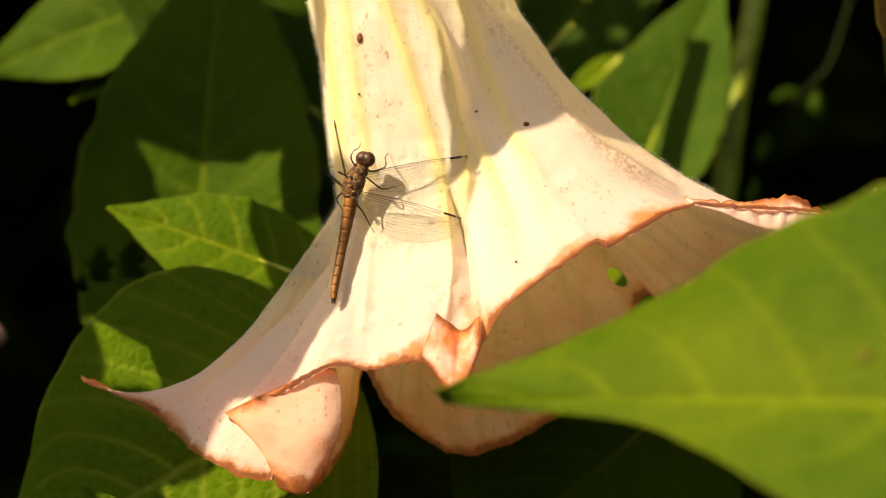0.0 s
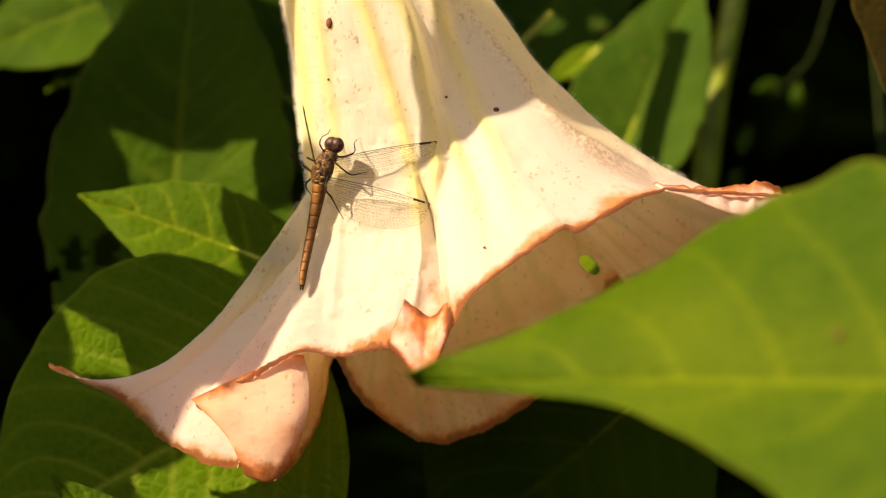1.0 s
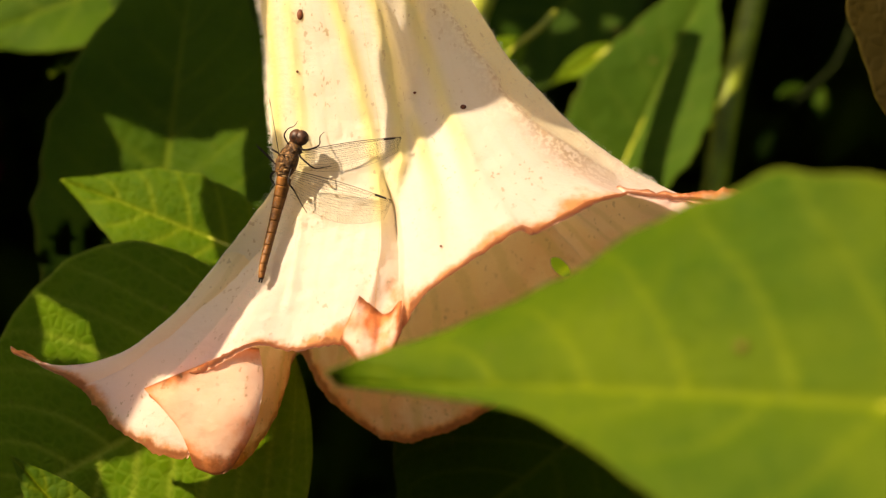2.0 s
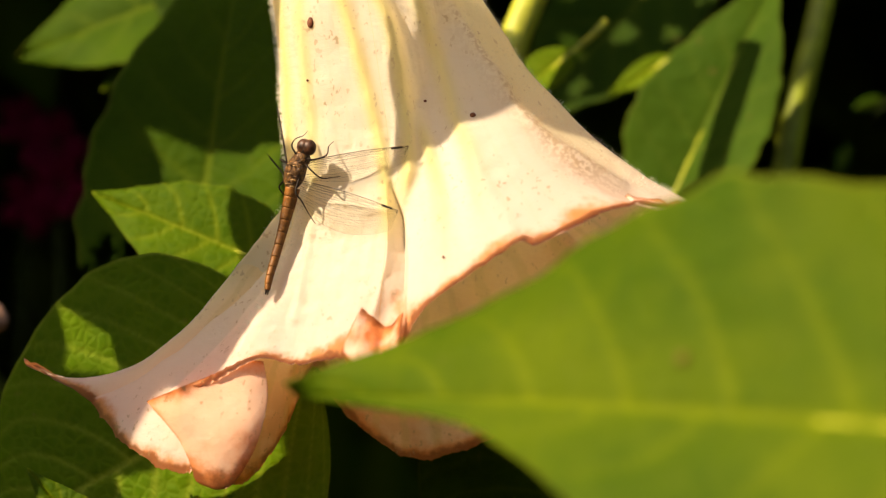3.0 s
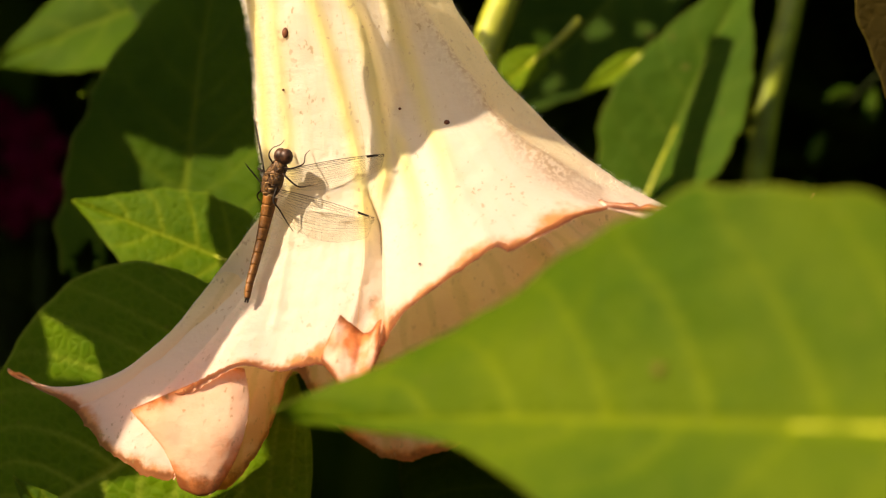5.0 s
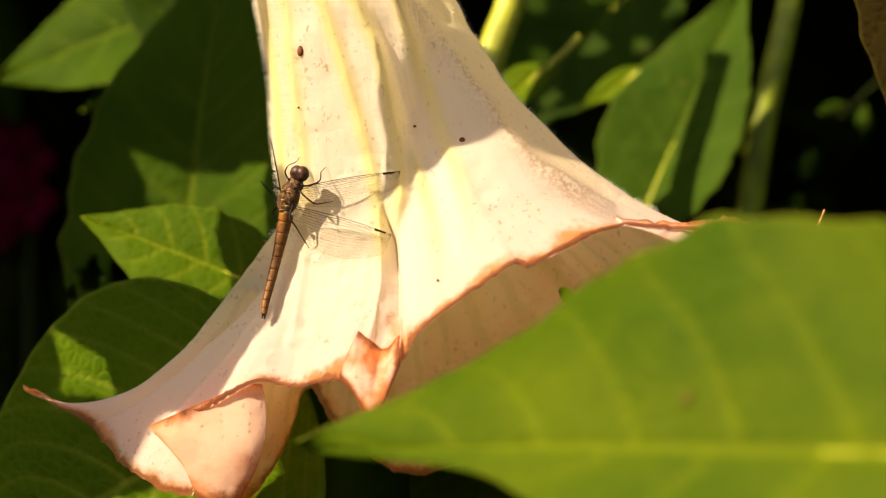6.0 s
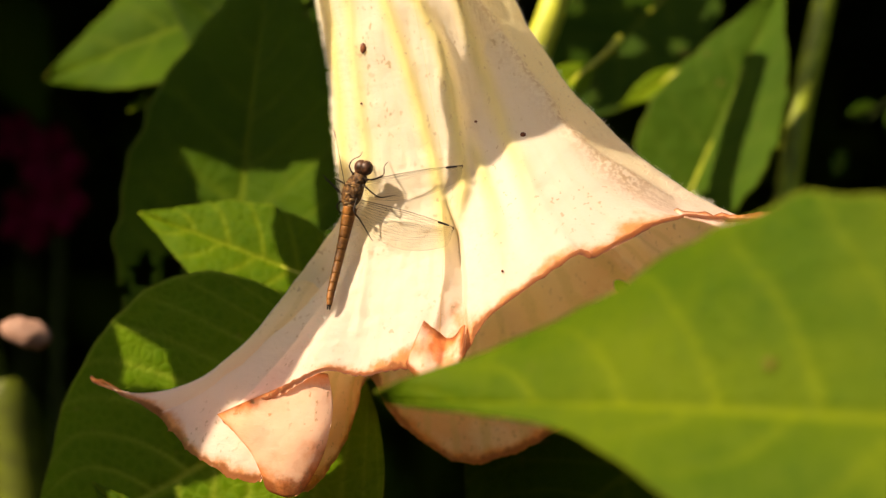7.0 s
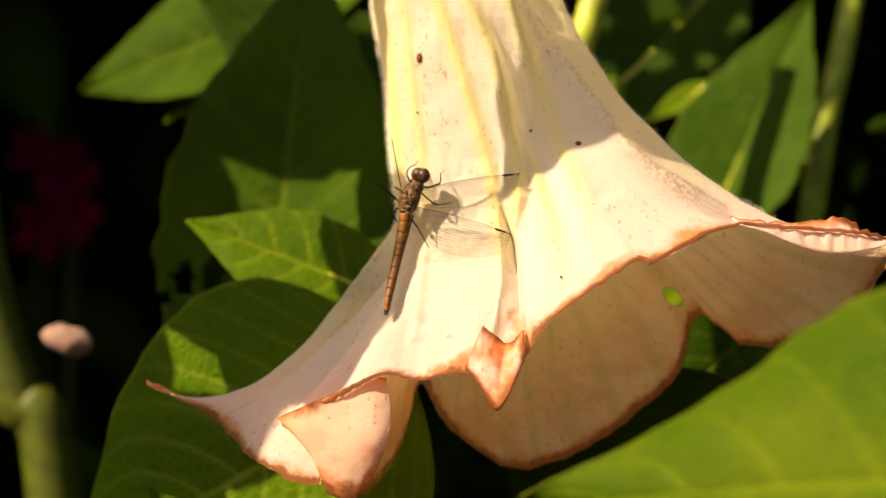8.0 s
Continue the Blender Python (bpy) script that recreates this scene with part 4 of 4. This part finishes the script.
def leaf_cloud(name, count, place, size, material, label, seed):
    """A mass of many small leaves; place(rnd) gives each one's middle."""
    rnd = random.Random(seed)
    v, f, ve, ri = [], [], [], []
    for _ in range(count):
        p = Vector(place(rnd))
        d = Vector((rnd.uniform(-1, 1), rnd.uniform(-1, 0.3), rnd.uniform(-1, 0.4))).normalized()
        nn = Vector((rnd.uniform(-0.7, 0.7), rnd.uniform(-1, 0.2), rnd.uniform(0.2, 1)))
        nn = (nn - d * nn.dot(d)).normalized()
        sd = d.cross(nn)
        ln = size * rnd.uniform(0.6, 1.3)
        k = len(v)
        for s, w in ((0, 0.02), (0.2, 0.2), (0.45, 0.27), (0.7, 0.19), (1, 0.01)):
            for u in (-1, 0, 1):
                v.append(p + d * (s * ln) + sd * (u * w * ln) + nn * (0.06 * abs(u) * ln - 0.18 * s * s * ln))
                ve.append(1.0 if u == 0 else 0.0)
                ri.append(0.3)
        f += [(k + r * 3 + c, k + r * 3 + c + 1, k + r * 3 + c + 4, k + r * 3 + c + 3) for r in range(4) for c in range(2)]
    return tagged(mesh_part(name, v, f, material, attrs={"vein": ve, "rim": ri}), label, "shrub", kind="stuff")


def screen_hedge(name, x0, x1, y0, y1, top):
    """A clipped, thick, uneven hedge, added to close the garden and block sky."""
    n, rows = 40, 14
    v = []
    for r in range(rows):
        for k in range(n):
            a = k / n * 4
            e, f = int(a), a - int(a)
            x = (x0 + (x1 - x0) * f, x1, x1 - (x1 - x0) * f, x0)[e]
            y = (y0, y0 + (y1 - y0) * f, y1, y1 - (y1 - y0) * f)[e]
            p = Vector((x, y, top * r / (rows - 1)))
            v.append(p + Vector((noise.noise(p * 2.1), noise.noise(p * 2.3 + Vector((5, 0, 0))), noise.noise(p * 1.7))) * 0.12)
    faces = grid_faces(rows, n, True) + [tuple(range((rows - 1) * n, rows * n))]
    tagged(mesh_part(name, v, faces, HEDGE, smooth=False), "thick dark hedge added to block the low sky", "hedge", kind="structure")


def build_blossoms():
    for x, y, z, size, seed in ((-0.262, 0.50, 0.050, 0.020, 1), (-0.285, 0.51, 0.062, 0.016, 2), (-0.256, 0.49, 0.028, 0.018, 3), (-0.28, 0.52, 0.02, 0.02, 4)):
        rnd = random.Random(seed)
        root = empty("blossom", Vector((x, y, z + H)), "magenta blossom, coloured dark for deep shade", "flower", "magenta blossoms")
        for k in range(5):
            a = 2 * math.pi * k / 5 + rnd.uniform(-0.2, 0.2)
            d = Vector((math.cos(a), -0.45, math.sin(a))).normalized()
            sd = Vector((-math.sin(a), 0, math.cos(a)))
            v = []
            for s in (0, 0.35, 0.7, 0.95, 1.05):
                for u in (-1, -0.5, 0, 0.5, 1):
                    v.append(d * (s * size) + sd * (u * size * 0.42 * math.sin(math.pi * min(0.93, s * 0.8 + 0.08))) + Vector((0, 0.12 * size * u * u - 0.1 * size * s * s, 0)))
            thicken(mesh_part("petal", v, grid_faces(5, 5), MAGENTA_SHADED, root), 0.0004)
        bm = bmesh.new()
        bmesh.ops.create_uvsphere(bm, u_segments=10, v_segments=6, radius=size * 0.16)
        part("heart", bm, LEAF_OLIVE_SHADED, root)
        limb("blossom_stalk", [(x * 1000, y * 1000 + 3, z * 1000, 1.2), (x * 1000 - 8, y * 1000 + 30, z * 1000 - 200, 2), (x * 1000, y * 1000 + 40, -1310, 3)], TWIG_SHADED, root)


def build_pale_petal():
    """A fallen, cupped petal caught among the leaves."""
    v = []
    for r in range(9):
        for c in range(11):
            s, u = r / 8 * 2 - 1, c / 10 * 2 - 1
            w = 8.5 * math.sqrt(max(0.02, 1 - 0.85 * s * s))
            v.append(Vector((u * w + noise.noise(Vector((u, s, 1))), 3 * (u * u + s * s) + noise.noise(Vector((u * 2, s * 2, 4))), s * 4.6 - 0.8 * u)) / 1000)
    ob = mesh_part("fallen_petal", v, grid_faces(9, 11), PALE)
    ob.location = V(-144, 108, -26)
    thicken(ob, 0.0005)
    tagged(ob, "pale pink fallen petal caught among the leaves", "petal")


build_ground()
build_blossoms()
build_pale_petal()
leaf_cloud("hedge", 9000, lambda r: (r.uniform(-2.2, 2.2), r.gauss(1.25, 0.14), r.uniform(0.0, 2.6)), 0.11, LEAF_SHADED, "dense dark green shrubbery in deep shade", 5)
# unseen leaf masses added overhead to keep sun off the shrubbery
leaf_cloud("shrub_canopy", 5200, lambda r: (r.uniform(-1.9, 1.2), r.uniform(0.34, 1.3), 1.62 + r.uniform(0, 0.5)), 0.13, LEAF_SHADED, "unseen overhanging leaves added to shade the shrubbery", 6)
leaf_cloud("shrub_bough", 1300, lambda r: (r.uniform(-1.1, -0.28), r.uniform(0.24, 0.62), 1.47 + r.uniform(0, 0.35)), 0.09, LEAF_SHADED, "unseen leafy bough added to shade the blossoms", 8)
# hedges added on all four sides to cut light from the low sky
screen_hedge("hedge_north", -5, 5, 1.55, 2.3, 3.2)
screen_hedge("hedge_east", 2.4, 3.2, -4.5, 1.5, 2.8)
screen_hedge("hedge_west", -4.6, -3.8, -4.5, 1.5, 2.2)
screen_hedge("hedge_south", -5, 5, -5.4, -4.6, 2.2)


# ---- what moves ----


def motions():
    """The near leaf sways in the wind: seconds, shift in x, y, z (mm) and turn about its root."""
    home = near_leaf.location.copy()
    rows = []
    for t, x, y, z, roll, pitch in SWAY:
        rows.append((t, Matrix.Translation(home + Vector((x, y, z)) / 1000) @ pose(0, 0, 0, roll, pitch, 0)))
    walk(near_leaf, rows)


# seconds, x, y, z, roll, pitch
SWAY = [
    (0.0, 0, 0, 1.9, 0, -2.2), (0.5, 1.2, 0, 2.0, 0, -2.2), (0.7, 2.4, 0, 2.1, 0, -2.2), (1.0, 2.2, 0, 2.2, 0, -2.2), (1.5, 2.0, 0, 2.8, 0, -2.5),
    (1.7, 2.2, 0, 2.8, 0, -2.5), (3.0, 1.4, 0, 2.4, 0, -2.4), (3.5, -0.1, 0, 2.5, 0, -0.3), (4.0, 0.6, 0, 4.7, 0, -3.0), (4.5, 1.0, 0, 6.5, 0, -7.1), (4.7, 3.0, 0, 6.2, 0, -6.2),
    (5.8, 1, 0, 3.4, 0, -3.0), (6.0, 1.0, 0, 4.3, 0, -5.3), (6.2, 2.4, 0, 3.2, 0, -3.2), (6.5, 3.0, 0, 0.9, 0, 0.4), (7.0, 0.1, 0, 2.3, 0, -2.0), (7.2, 2.8, 0, 3.4, 0, -2.2), (7.5, -2.0, 0, 2.0, 0, -2.7),
    (7.7, -2, 0, 2.0, 0, -3.0), (7.8, 11.5, 0, -4.6, 0, -8.4), (7.9, 9, 0, -2.8, 0, -7.8), (8.0, 12, 0, -0.8, 0, -9.0),
]
motions()
